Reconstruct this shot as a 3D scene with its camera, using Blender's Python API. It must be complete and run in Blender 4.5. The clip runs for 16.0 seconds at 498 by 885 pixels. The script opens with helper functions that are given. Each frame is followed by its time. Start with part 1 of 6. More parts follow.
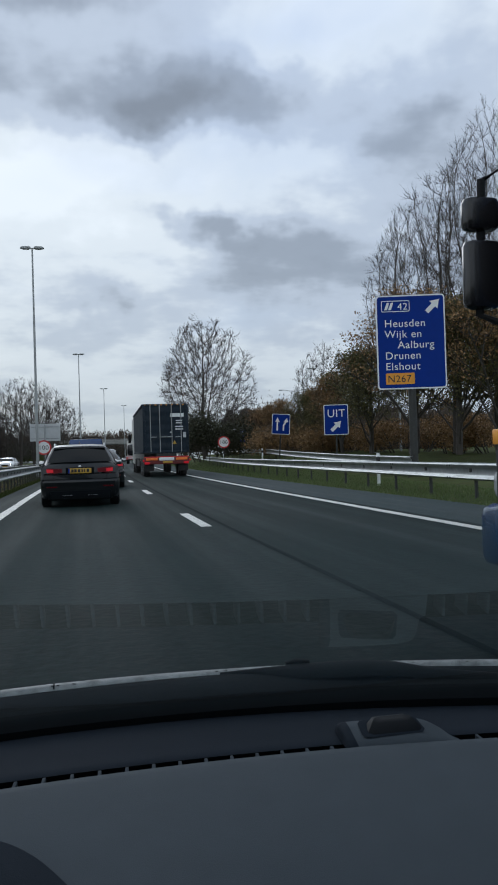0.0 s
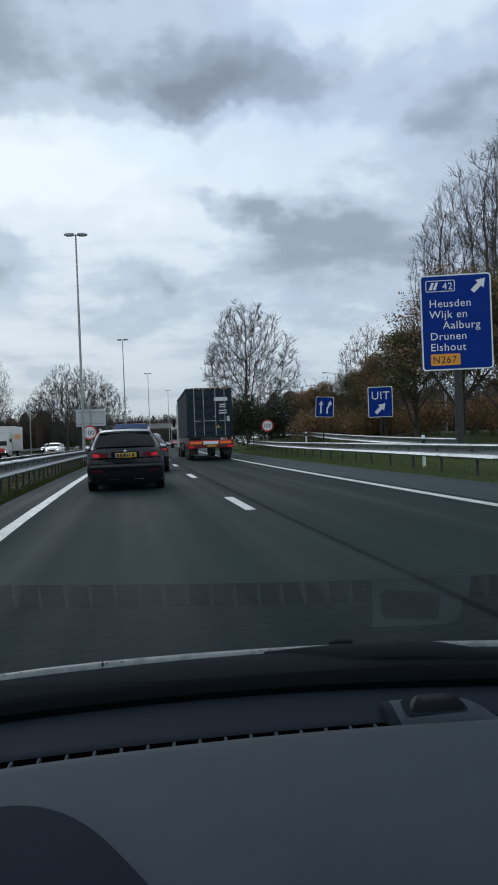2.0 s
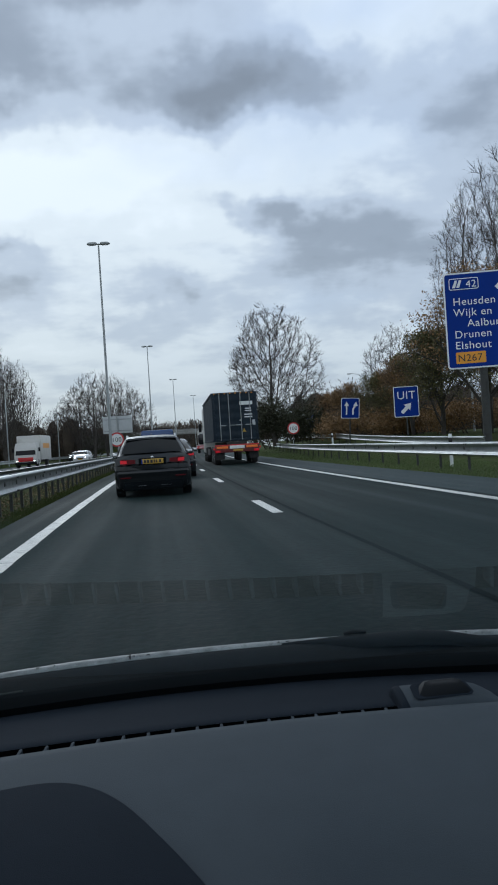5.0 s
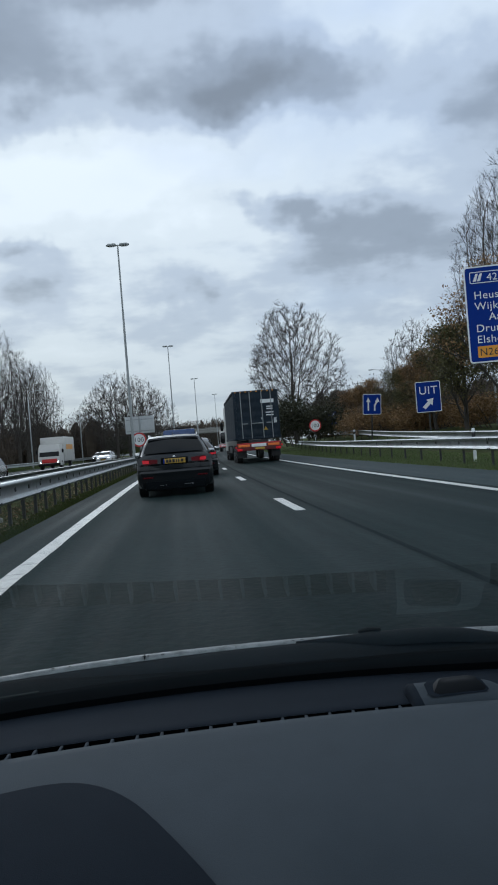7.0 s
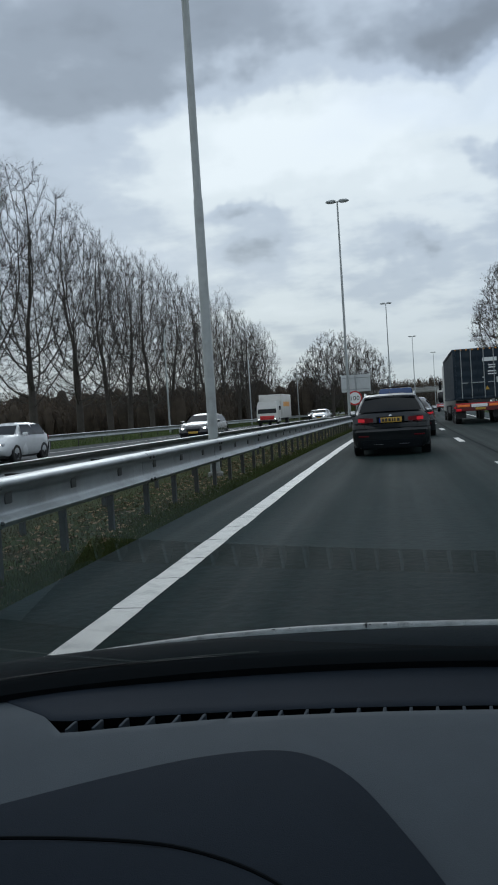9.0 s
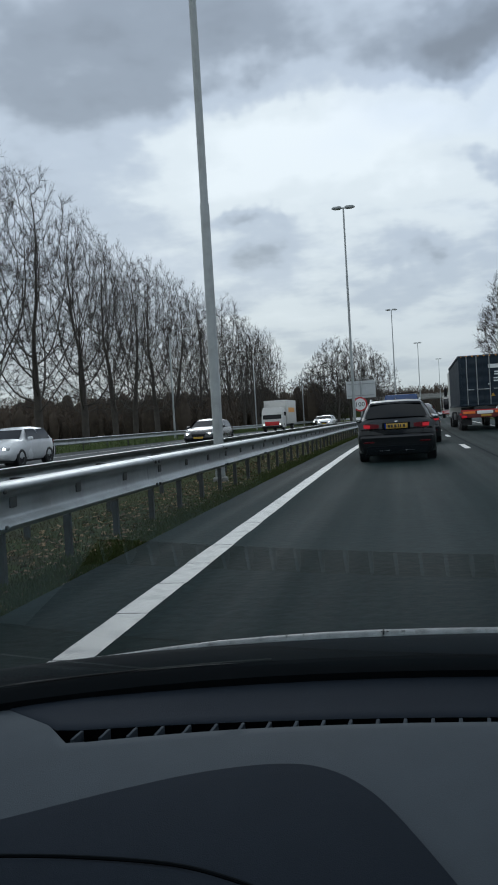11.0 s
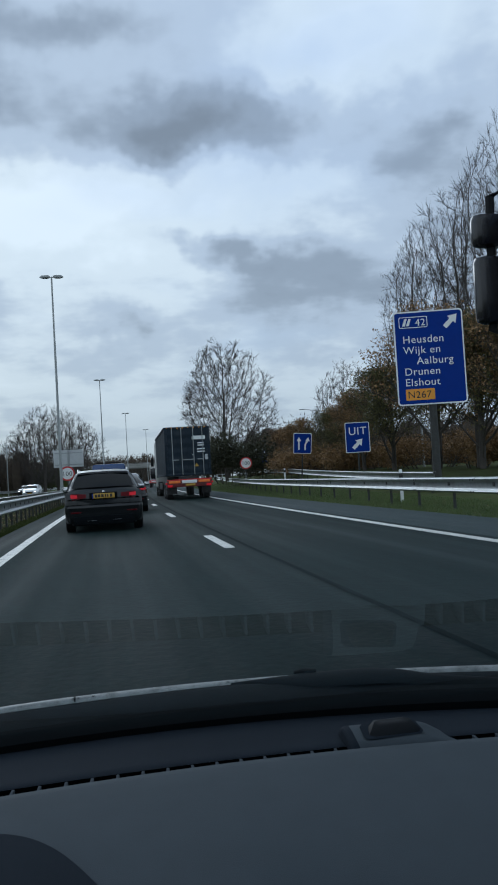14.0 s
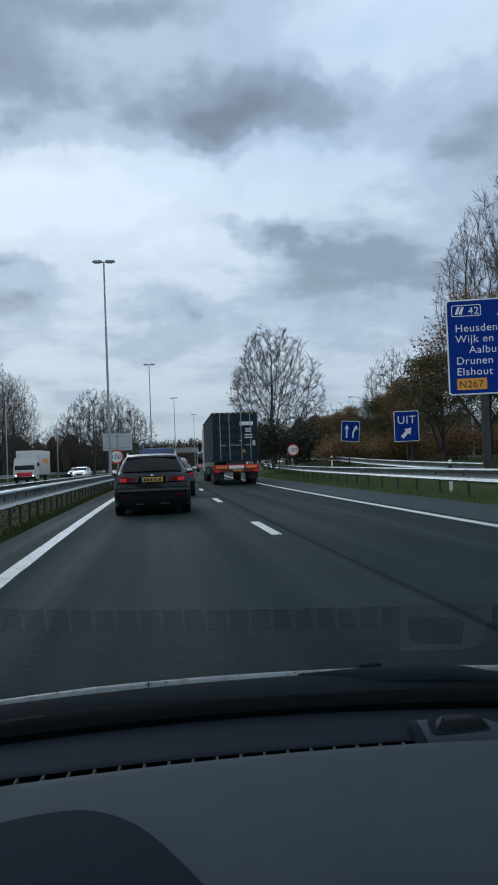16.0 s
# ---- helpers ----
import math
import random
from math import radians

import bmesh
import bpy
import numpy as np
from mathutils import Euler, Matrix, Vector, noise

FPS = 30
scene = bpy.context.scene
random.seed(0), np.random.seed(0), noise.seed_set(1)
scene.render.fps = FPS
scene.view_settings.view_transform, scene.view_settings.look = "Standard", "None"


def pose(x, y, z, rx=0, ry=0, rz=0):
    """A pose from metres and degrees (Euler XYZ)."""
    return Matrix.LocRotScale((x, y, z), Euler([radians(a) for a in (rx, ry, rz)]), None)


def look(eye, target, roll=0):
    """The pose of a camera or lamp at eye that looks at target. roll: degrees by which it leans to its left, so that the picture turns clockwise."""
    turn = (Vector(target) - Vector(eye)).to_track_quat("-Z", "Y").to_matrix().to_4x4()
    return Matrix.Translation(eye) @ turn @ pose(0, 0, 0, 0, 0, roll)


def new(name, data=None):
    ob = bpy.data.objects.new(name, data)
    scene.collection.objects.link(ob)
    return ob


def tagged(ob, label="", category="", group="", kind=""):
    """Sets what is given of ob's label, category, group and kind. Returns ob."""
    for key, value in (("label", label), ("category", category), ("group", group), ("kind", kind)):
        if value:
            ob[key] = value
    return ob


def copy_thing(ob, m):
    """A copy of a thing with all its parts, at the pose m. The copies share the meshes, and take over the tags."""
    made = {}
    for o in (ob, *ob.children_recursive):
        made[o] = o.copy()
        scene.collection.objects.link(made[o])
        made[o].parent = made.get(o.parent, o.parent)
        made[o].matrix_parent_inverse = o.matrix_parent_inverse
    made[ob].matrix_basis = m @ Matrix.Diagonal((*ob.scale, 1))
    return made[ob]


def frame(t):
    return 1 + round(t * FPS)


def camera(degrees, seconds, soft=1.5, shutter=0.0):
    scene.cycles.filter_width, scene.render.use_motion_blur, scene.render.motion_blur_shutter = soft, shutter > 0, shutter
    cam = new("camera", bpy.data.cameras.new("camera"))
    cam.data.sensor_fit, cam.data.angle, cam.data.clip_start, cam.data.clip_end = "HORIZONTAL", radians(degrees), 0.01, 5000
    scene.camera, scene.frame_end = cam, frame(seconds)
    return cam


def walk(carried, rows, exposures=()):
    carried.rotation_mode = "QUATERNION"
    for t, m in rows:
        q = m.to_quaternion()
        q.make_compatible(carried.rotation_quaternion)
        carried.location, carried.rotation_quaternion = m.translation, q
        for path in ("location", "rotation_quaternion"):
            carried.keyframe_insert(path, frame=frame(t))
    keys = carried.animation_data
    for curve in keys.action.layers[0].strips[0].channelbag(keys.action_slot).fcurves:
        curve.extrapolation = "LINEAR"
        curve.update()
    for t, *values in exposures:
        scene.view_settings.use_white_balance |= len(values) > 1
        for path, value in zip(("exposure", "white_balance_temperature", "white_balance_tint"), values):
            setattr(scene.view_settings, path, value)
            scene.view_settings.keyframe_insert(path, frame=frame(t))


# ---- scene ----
# The camera is held inside a passenger car in the left lane of a motorway.
# x is to the right of the car, y along the road, z up from the road.
cam = camera(34.0, 16.0, soft=1.9)
ROWS = [
    (0.0, -0.019, 0.051, 1.122, -11.87, 0.75, 1.73),
    (0.5, -0.021, 0.044, 1.120, -11.67, 0.69, 1.65),
    (1.0, -0.015, 0.053, 1.116, -11.19, 0.68, 1.68),
    (1.5, 0.000, 0.090, 1.110, -10.42, 0.24, 2.28),
    (2.0, -0.019, 0.041, 1.121, -8.79, -0.31, 2.22),
    (2.5, -0.015, -0.002, 1.121, -8.76, -0.53, 3.70),
    (3.0, -0.018, -0.015, 1.126, -8.71, -0.66, 4.15),
    (3.5, -0.027, -0.035, 1.137, -8.70, -0.40, 4.14),
    (4.0, -0.026, -0.029, 1.128, -8.50, 0.06, 3.55),
    (6.5, 0.008, -0.011, 1.118, -5.12, -0.12, 4.83),
    (7.0, 0.002, -0.017, 1.120, -5.37, -0.00, 4.56),
    (7.5, -0.011, 0.000, 1.124, -4.82, 0.13, 3.15),
    (8.0, -0.009, 0.009, 1.122, -3.27, -0.00, 2.47),
    (8.5, -0.009, 0.020, 1.122, 2.71, -0.48, 2.91),
    (9.0, -0.012, 0.033, 1.122, 9.72, -1.84, 3.63),
    (11.5, -0.029, 0.066, 1.113, 10.07, -1.33, 3.34),
    (12.0, -0.016, 0.045, 1.116, 8.55, -1.12, 4.02),
    (12.5, -0.008, 0.032, 1.117, 4.90, -0.26, 4.02),
    (13.0, 0.008, 0.006, 1.120, 0.41, 0.33, 4.07),
    (13.5, 0.002, -0.005, 1.117, -6.71, 1.03, 3.83),
    (14.0, -0.008, -0.012, 1.122, -10.27, 2.26, 3.37),
    (14.5, -0.018, -0.026, 1.129, -8.68, 2.08, 3.27),
    (15.0, -0.015, -0.016, 1.127, -7.46, 1.68, 3.49),
    (15.5, -0.021, -0.016, 1.128, -7.27, 1.54, 3.21),
    (16.0, -0.042, -0.031, 1.136, -7.00, 1.45, 2.18),
]
walk(cam, [(t, pose(x, y, z, 90 + p, r, yaw)) for t, x, y, z, yaw, p, r in ROWS],
     exposures=[(0.0, 0.06, 5850, 9), (3.0, 0.08, 5720, 7), (8.0, 0.03, 5720, 7), (9.0, 0.02, 5880, 6.5), (12.5, 0.04, 5850, 7), (14.0, -0.04, 5480, 5), (14.5, -0.05, 5500, 6), (16.0, -0.06, 5480, 6)])

# ---- sky and sun ----
world = bpy.data.worlds.new("overcast_sky")
scene.world = world
world.use_nodes = True
WT = world.node_tree
WT.nodes.clear()


def wnode(kind, **values):
    n = WT.nodes.new(kind)
    for key, value in values.items():
        n.inputs[key.replace("_", " ")].default_value = value
    return n


def wmath(op, a, b=None):
    n = WT.nodes.new("ShaderNodeMath")
    n.operation = op
    for i, v in enumerate((a, b)):
        if v is None:
            continue
        if isinstance(v, (int, float)):
            n.inputs[i].default_value = v
        else:
            WT.links.new(v, n.inputs[i])
    return n.outputs[0]


def wvec(op, a, b):
    n = WT.nodes.new("ShaderNodeVectorMath")
    n.operation = op
    for i, v in enumerate((a, b)):
        if isinstance(v, tuple):
            n.inputs[i].default_value = v
        else:
            WT.links.new(v, n.inputs[i])
    return n.outputs[1] if op == "DOT_PRODUCT" else n.outputs[0]


def wmix(fac, a, b):
    n = WT.nodes.new("ShaderNodeMix")
    n.data_type = "RGBA"
    for socket, v in ((n.inputs[0], fac), (n.inputs[6], a), (n.inputs[7], b)):
        if isinstance(v, (tuple, int, float)):
            socket.default_value = v
        else:
            WT.links.new(v, socket)
    return n.outputs[2]


def wnoise(vector, scale, detail=5, rough=0.55):
    n = wnode("ShaderNodeTexNoise", Scale=scale, Detail=detail, Roughness=rough)
    WT.links.new(vector, n.inputs["Vector"])
    return n


turned = WT.nodes.new("ShaderNodeVectorRotate")
turned.rotation_type = "Z_AXIS"
turned.inputs["Angle"].default_value = radians(5)
WT.links.new(WT.nodes.new("ShaderNodeTexCoord").outputs["Generated"], turned.inputs["Vector"])
way = turned.outputs[0]
sep = WT.nodes.new("ShaderNodeSeparateXYZ")
WT.links.new(way, sep.inputs[0])
# clouds lie in a layer, so their pattern shrinks towards the horizon
low = wmath("ADD", wmath("MAXIMUM", sep.outputs[2], 0.0), 0.20)
comb = WT.nodes.new("ShaderNodeCombineXYZ")
WT.links.new(wmath("DIVIDE", sep.outputs[0], low), comb.inputs[0])
WT.links.new(wmath("DIVIDE", sep.outputs[1], low), comb.inputs[1])
layer = comb.outputs[0]
ragged = wnoise(way, 6.5, 4.5, 0.58)
fine = wnoise(layer, 2.4, 4.5, 0.56)
mass = wnoise(layer, 1.05, 4, 0.5)
puffs = wnoise(layer, 5.6, 4, 0.55)
warp = wvec("MULTIPLY", wvec("SUBTRACT", ragged.outputs["Color"], (0.5, 0.5, 0.5)), (0.19, 0.19, 0.15))
bent = wvec("ADD", way, warp)


def cloud(azimuth, elevation, wide, tall, lean=0.0):
    """How much one cloud covers a direction: its centre and half sizes in degrees; lean tilts its long axis."""
    a, e = radians(azimuth), radians(elevation)
    centre = (-math.sin(a) * math.cos(e), math.cos(a) * math.cos(e), math.sin(e))
    across = Vector((-math.cos(a), -math.sin(a), 0.0))
    up = Vector(centre).cross(across)
    if up.z < 0:
        up = -up
    c, s = math.cos(radians(lean)), math.sin(radians(lean))
    x_axis, y_axis = across * c + up * s, up * c - across * s
    off = wvec("SUBTRACT", bent, centre)
    p = wmath("DIVIDE", wvec("DOT_PRODUCT", off, tuple(x_axis)), radians(wide))
    q = wmath("DIVIDE", wvec("DOT_PRODUCT", off, tuple(y_axis)), radians(tall))
    ahead = wmath("GREATER_THAN", wvec("DOT_PRODUCT", way, centre), 0.2)
    d = wmath("ADD", wmath("MULTIPLY", p, p), wmath("MULTIPLY", q, q))
    return wmath("MULTIPLY", ahead, wmath("POWER", 2.718, wmath("MULTIPLY", d, -1.0)))


nishita = WT.nodes.new("ShaderNodeTexSky")
nishita.sky_type = "NISHITA"
nishita.sun_disc = False
nishita.sun_elevation, nishita.sun_rotation = radians(24), radians(-14)
gap = wmix(0.62, wvec("MULTIPLY", nishita.outputs[0], (0.075, 0.075, 0.075)), (0.54, 0.65, 0.87, 1))

shade = wmath("MULTIPLY", wmath("SUBTRACT", fine.outputs[0], 0.5), 0.85)
shade = wmath("ADD", shade, wmath("MULTIPLY", wmath("SUBTRACT", mass.outputs[0], 0.5), 0.40))
shade = wmath("ADD", shade, wmath("MULTIPLY", wmath("SUBTRACT", puffs.outputs[0], 0.5), 0.34))
shade = wmath("ADD", shade, 0.335)
for az, el, w, h, lean, weight in (
        (-4.4, 23.2, 8.6, 3.2, 2, 0.54), (-0.2, 22.6, 3.4, 2.2, 0, 0.18), (13.5, 25.5, 7.0, 4.2, -22, 0.42), (5, 29.8, 7, 2.0, 0, 0.30),
        (-3.5, 15.8, 3.8, 0.9, 12, 0.32), (2.2, 11.2, 3.2, 1.1, 24, 0.32), (14.5, 13.8, 2.6, 0.9, 16, 0.34), (12.2, 11.0, 2.2, 1.1, 10, 0.22), (6, 9, 5, 0.8, 8, 0.14),
        (-12, 11.6, 7.5, 3.4, 4, 0.40), (-8, 14.2, 4.0, 1.3, 10, 0.20), (-17.5, 20.4, 4.0, 3.0, -20, 0.30), (-11.5, 27.5, 4.5, 2.6, 0, -0.22), (-24, 15, 6, 7, 0, 0.30), (26, 24, 9, 7, 0, 0.40),
        (12.5, 18.6, 8, 3.6, 0, -0.46), (-4, 19.2, 10, 1.7, -3, -0.24), (-15, 28, 6, 2.5, 0, -0.28), (4.5, 16.5, 5, 1.4, 10, -0.16),
        (28, 9, 13, 6, 0, 0.26), (16, 8, 14, 3, 0, -0.06)):
    shade = wmath("ADD", shade, wmath("MULTIPLY", cloud(az, el, w, h, lean), weight))
ramp = WT.nodes.new("ShaderNodeValToRGB")
ramp.color_ramp.interpolation = "EASE"
while len(ramp.color_ramp.elements) < 5:
    ramp.color_ramp.elements.new(0.5)
for element, (where, colour) in zip(ramp.color_ramp.elements, (
        (0.0, (0.95, 0.955, 0.95, 1)), (0.25, (0.850, 0.864, 0.866, 1)), (0.5, (0.570, 0.607, 0.675, 1)),
        (0.75, (0.34, 0.37, 0.425, 1)), (1.0, (0.25, 0.272, 0.315, 1)))):
    element.position, element.color = where, colour
WT.links.new(shade, ramp.inputs[0])
blue = wmath("MULTIPLY", wmath("MAXIMUM", wmath("SUBTRACT", mass.outputs[0], 0.50), 0.0), 4.0)
blue = wmath("MINIMUM", wmath("ADD", blue, wmath("ADD", wmath("MULTIPLY", cloud(-9, 20, 6, 3), 0.5), wmath("MULTIPLY", cloud(-17, 27, 6, 5), 0.4))), 0.85)
sky = wmix(blue, ramp.outputs[0], wmix(shade, gap, ramp.outputs[0]))
# haze greys the lowest degrees
haze = wmath("POWER", 2.718, wmath("MULTIPLY", wmath("MAXIMUM", sep.outputs[2], 0.0), -6.6))
aside = wmath("MINIMUM", wmath("MAXIMUM", wmath("ADD", wmath("MULTIPLY", sep.outputs[0], 1.5), 0.55), 0.0), 1.0)
sky = wmix(wmath("MULTIPLY", haze, 0.88), sky, wmix(aside, (0.57, 0.572, 0.505, 1), (0.35, 0.385, 0.41, 1)))
back = wnode("ShaderNodeBackground", Strength=1.0)
WT.links.new(sky, back.inputs[0])
WT.links.new(back.outputs[0], WT.nodes.new("ShaderNodeOutputWorld").inputs[0])

sun = new("sun", bpy.data.lights.new("sun", "SUN"))
sun.data.energy, sun.data.angle, sun.data.color = 0.5, radians(25), (1.0, 0.97, 0.93)
sun.matrix_world = look((-20, 80, 40), (0, 0, 0))


# ---- materials ----
def mat(name, colour, rough=0.6, metal=0.0, var=0.15, scale=3.0, bump=0.0, bscale=60.0, coat=0.0, island=0.0, spec=0.5, dirt=None, stretch=(1, 1, 1)):
    """A surface whose colour wavers at two scales, with optional fine relief and blotches of dirt."""
    m = bpy.data.materials.new(name)
    m.use_nodes = True
    nt = m.node_tree
    p = nt.nodes["Principled BSDF"]
    p.inputs["Metallic"].default_value = metal
    p.inputs["Specular IOR Level"].default_value = spec
    p.inputs["Coat Weight"].default_value = coat
    p.inputs["Coat Roughness"].default_value = 0.06
    tc = nt.nodes.new("ShaderNodeTexCoord")
    mp = nt.nodes.new("ShaderNodeMapping")
    mp.inputs["Scale"].default_value = stretch
    nt.links.new(tc.outputs["Object"], mp.inputs[0])

    def noise_of(s, detail):
        n = nt.nodes.new("ShaderNodeTexNoise")
        n.inputs["Scale"].default_value, n.inputs["Detail"].default_value = s, detail
        nt.links.new(mp.outputs[0], n.inputs["Vector"])
        return n.outputs[0]

    def maths(op, a, b):
        n = nt.nodes.new("ShaderNodeMath")
        n.operation = op
        for i, v in enumerate((a, b)):
            if isinstance(v, (int, float)):
                n.inputs[i].default_value = v
            else:
                nt.links.new(v, n.inputs[i])
        return n.outputs[0]

    big, small = noise_of(scale, 4), noise_of(scale * 9, 3)
    fac = maths("ADD", maths("MULTIPLY", big, 0.6), maths("MULTIPLY", small, 0.4))
    if island:
        geo = nt.nodes.new("ShaderNodeNewGeometry")
        fac = maths("ADD", maths("MULTIPLY", fac, 1 - island), maths("MULTIPLY", geo.outputs["Random Per Island"], island))
    r = nt.nodes.new("ShaderNodeValToRGB")
    lo, hi = [tuple(c * k for c in colour[:3]) for k in (1 - 2 * var, 1 + 2 * var)]
    r.color_ramp.elements[0].position, r.color_ramp.elements[1].position = (0.0, 1.0) if island else (0.25, 0.75)
    r.color_ramp.elements[0].color, r.color_ramp.elements[1].color = (*lo, 1), (*hi, 1)
    if len(colour) > 3:
        r.color_ramp.elements[1].color = (*colour[3:6], 1)
        r.color_ramp.elements[0].color = (*colour[:3], 1)
    nt.links.new(fac, r.inputs[0])
    out = r.outputs[0]
    if dirt:
        mx = nt.nodes.new("ShaderNodeMix")
        mx.data_type = "RGBA"
        mask = maths("MULTIPLY", maths("MAXIMUM", maths("SUBTRACT", noise_of(scale * 2.3, 6), 0.5), 0.0), 3.0)
        nt.links.new(maths("MINIMUM", mask, 0.8), mx.inputs[0])
        nt.links.new(out, mx.inputs[6])
        mx.inputs[7].default_value = (*dirt, 1)
        out = mx.outputs[2]
    nt.links.new(out, p.inputs["Base Color"])
    nt.links.new(maths("ADD", rough - 0.08, maths("MULTIPLY", big, 0.16)), p.inputs["Roughness"])
    if bump:
        b = nt.nodes.new("ShaderNodeBump")
        b.inputs["Strength"].default_value, b.inputs["Distance"].default_value = bump, 0.01
        nt.links.new(noise_of(bscale, 4), b.inputs["Height"])
        nt.links.new(b.outputs[0], p.inputs["Normal"])
    return m


def glow(name, colour, strength, base=0.3):
    m = bpy.data.materials.new(name)
    m.use_nodes = True
    p = m.node_tree.nodes["Principled BSDF"]
    p.inputs["Base Color"].default_value = (*[c * base for c in colour], 1)
    p.inputs["Emission Color"].default_value = (*colour, 1)
    p.inputs["Emission Strength"].default_value = strength
    p.inputs["Roughness"].default_value = 0.45
    p.inputs["Specular IOR Level"].default_value = 0.2
    return m


def clear_glass(name, gloss=1.0, tint=(0.97, 0.985, 0.98), gloss_fade=None):
    """A thin pane: it lets light straight through and reflects more at a slant."""
    m = bpy.data.materials.new(name)
    m.use_nodes = True
    nt = m.node_tree
    nt.nodes.clear()
    fr = nt.nodes.new("ShaderNodeFresnel")
    fr.inputs[0].default_value = 1.45
    k = nt.nodes.new("ShaderNodeMath")
    k.operation = "MULTIPLY"
    k.inputs[1].default_value = gloss
    nt.links.new(fr.outputs[0], k.inputs[0])
    amount = k.outputs[0]
    if gloss_fade:
        # reflection masked by height: full on the lower glass, gone above the given height
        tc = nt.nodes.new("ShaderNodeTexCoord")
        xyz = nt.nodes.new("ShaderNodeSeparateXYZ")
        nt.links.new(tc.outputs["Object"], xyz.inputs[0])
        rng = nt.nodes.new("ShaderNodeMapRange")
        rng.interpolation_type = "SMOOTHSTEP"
        rng.inputs[1].default_value, rng.inputs[2].default_value = gloss_fade[1], gloss_fade[0]
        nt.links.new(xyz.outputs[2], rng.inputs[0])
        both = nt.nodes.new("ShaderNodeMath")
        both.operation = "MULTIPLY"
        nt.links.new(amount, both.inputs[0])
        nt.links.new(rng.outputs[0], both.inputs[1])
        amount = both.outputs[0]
    t, g = nt.nodes.new("ShaderNodeBsdfTransparent"), nt.nodes.new("ShaderNodeBsdfGlossy")
    t.inputs[0].default_value = (*tint, 1)
    g.inputs["Roughness"].default_value = 0.02
    g.inputs["Color"].default_value = (0.84, 1.0, 0.97, 1)
    mx = nt.nodes.new("ShaderNodeMixShader")
    nt.links.new(amount, mx.inputs[0])
    nt.links.new(t.outputs[0], mx.inputs[1])
    nt.links.new(g.outputs[0], mx.inputs[2])
    nt.links.new(mx.outputs[0], nt.nodes.new("ShaderNodeOutputMaterial").inputs[0])
    return m


def asphalt(name, tone, streak, wet=0.075):
    """Damp asphalt: stone grain, long wheel tracks and patches, by the road's own coordinates (across, along)."""
    m = bpy.data.materials.new(name)
    m.use_nodes = True
    nt = m.node_tree
    p = nt.nodes["Principled BSDF"]
    uv = nt.nodes.new("ShaderNodeUVMap")

    def noise_of(scale, stretch, detail=4):
        mp = nt.nodes.new("ShaderNodeMapping")
        mp.inputs["Scale"].default_value = stretch
        n = nt.nodes.new("ShaderNodeTexNoise")
        n.inputs["Scale"].default_value, n.inputs["Detail"].default_value = scale, detail
        nt.links.new(uv.outputs[0], mp.inputs[0])
        nt.links.new(mp.outputs[0], n.inputs["Vector"])
        return n.outputs[0]

    def maths(op, a, b):
        n = nt.nodes.new("ShaderNodeMath")
        n.operation = op
        for i, v in enumerate((a, b)):
            if isinstance(v, (int, float)):
                n.inputs[i].default_value = v
            else:
                nt.links.new(v, n.inputs[i])
        return n.outputs[0]

    tracks, patches, grain = noise_of(1.6, (1, 0.012, 1)), noise_of(0.35, (1, 0.25, 1), 6), noise_of(14, (1, 0.8, 1), 9)
    blotch = noise_of(3.2, (1, 0.45, 1), 6)
    fac = maths("ADD", maths("MULTIPLY", tracks, streak), maths("ADD", maths("MULTIPLY", patches, 0.28), maths("ADD", maths("MULTIPLY", blotch, 0.25), maths("MULTIPLY", grain, 0.62 - streak * 0.3))))
    r = nt.nodes.new("ShaderNodeValToRGB")
    r.color_ramp.elements[0].position, r.color_ramp.elements[1].position = 0.36, 0.80
    r.color_ramp.elements[0].color = (*[c * 0.50 for c in tone], 1)
    r.color_ramp.elements[1].color = (*[c * 1.65 for c in tone], 1)
    nt.links.new(fac, r.inputs[0])
    nt.links.new(r.outputs[0], p.inputs["Base Color"])
    nt.links.new(maths("ADD", 0.26, maths("MULTIPLY", maths("ADD", maths("MULTIPLY", patches, 0.5), tracks), 0.66)), p.inputs["Roughness"])
    p.inputs["Specular IOR Level"].default_value = wet
    b = nt.nodes.new("ShaderNodeBump")
    b.inputs["Strength"].default_value, b.inputs["Distance"].default_value = 0.75, 0.012
    nt.links.new(grain, b.inputs["Height"])
    nt.links.new(b.outputs[0], p.inputs["Normal"])
    return m


ASPHALT = asphalt("damp_asphalt", (0.0078, 0.0148, 0.0142), 0.16)
WET_ASPHALT = asphalt("wet_asphalt", (0.020, 0.025, 0.026), 0.30, 0.30)
SHOULDER = asphalt("shoulder_asphalt", (0.030, 0.040, 0.042), 0.25)
SEAM = mat("tar_seam", (0.005, 0.0095, 0.010), 0.85, spec=0.05, bump=0.3)
LINE = mat("road_marking_paint", (0.62, 0.61, 0.575), 0.55, var=0.10, scale=2.5, bump=0.25, bscale=90, dirt=(0.30, 0.31, 0.30))
GRASS = mat("verge_grass_soil", (0.026, 0.034, 0.012, 0.070, 0.088, 0.028), 0.95, scale=0.5, bump=0.8, bscale=14, spec=0.05, dirt=(0.045, 0.030, 0.017))
MEDIAN_GREEN = mat("median_green_blades", (0.024, 0.036, 0.010, 0.072, 0.092, 0.028), 0.9, island=0.6, scale=0.8, spec=0.1)
MEDIAN_BLADE = mat("median_grass_blades", (0.036, 0.031, 0.015, 0.080, 0.074, 0.028), 0.95, island=0.7, scale=0.7, spec=0.08)
BLADE = mat("grass_blades", (0.045, 0.080, 0.018, 0.12, 0.16, 0.045), 0.8, island=0.7, scale=0.7)
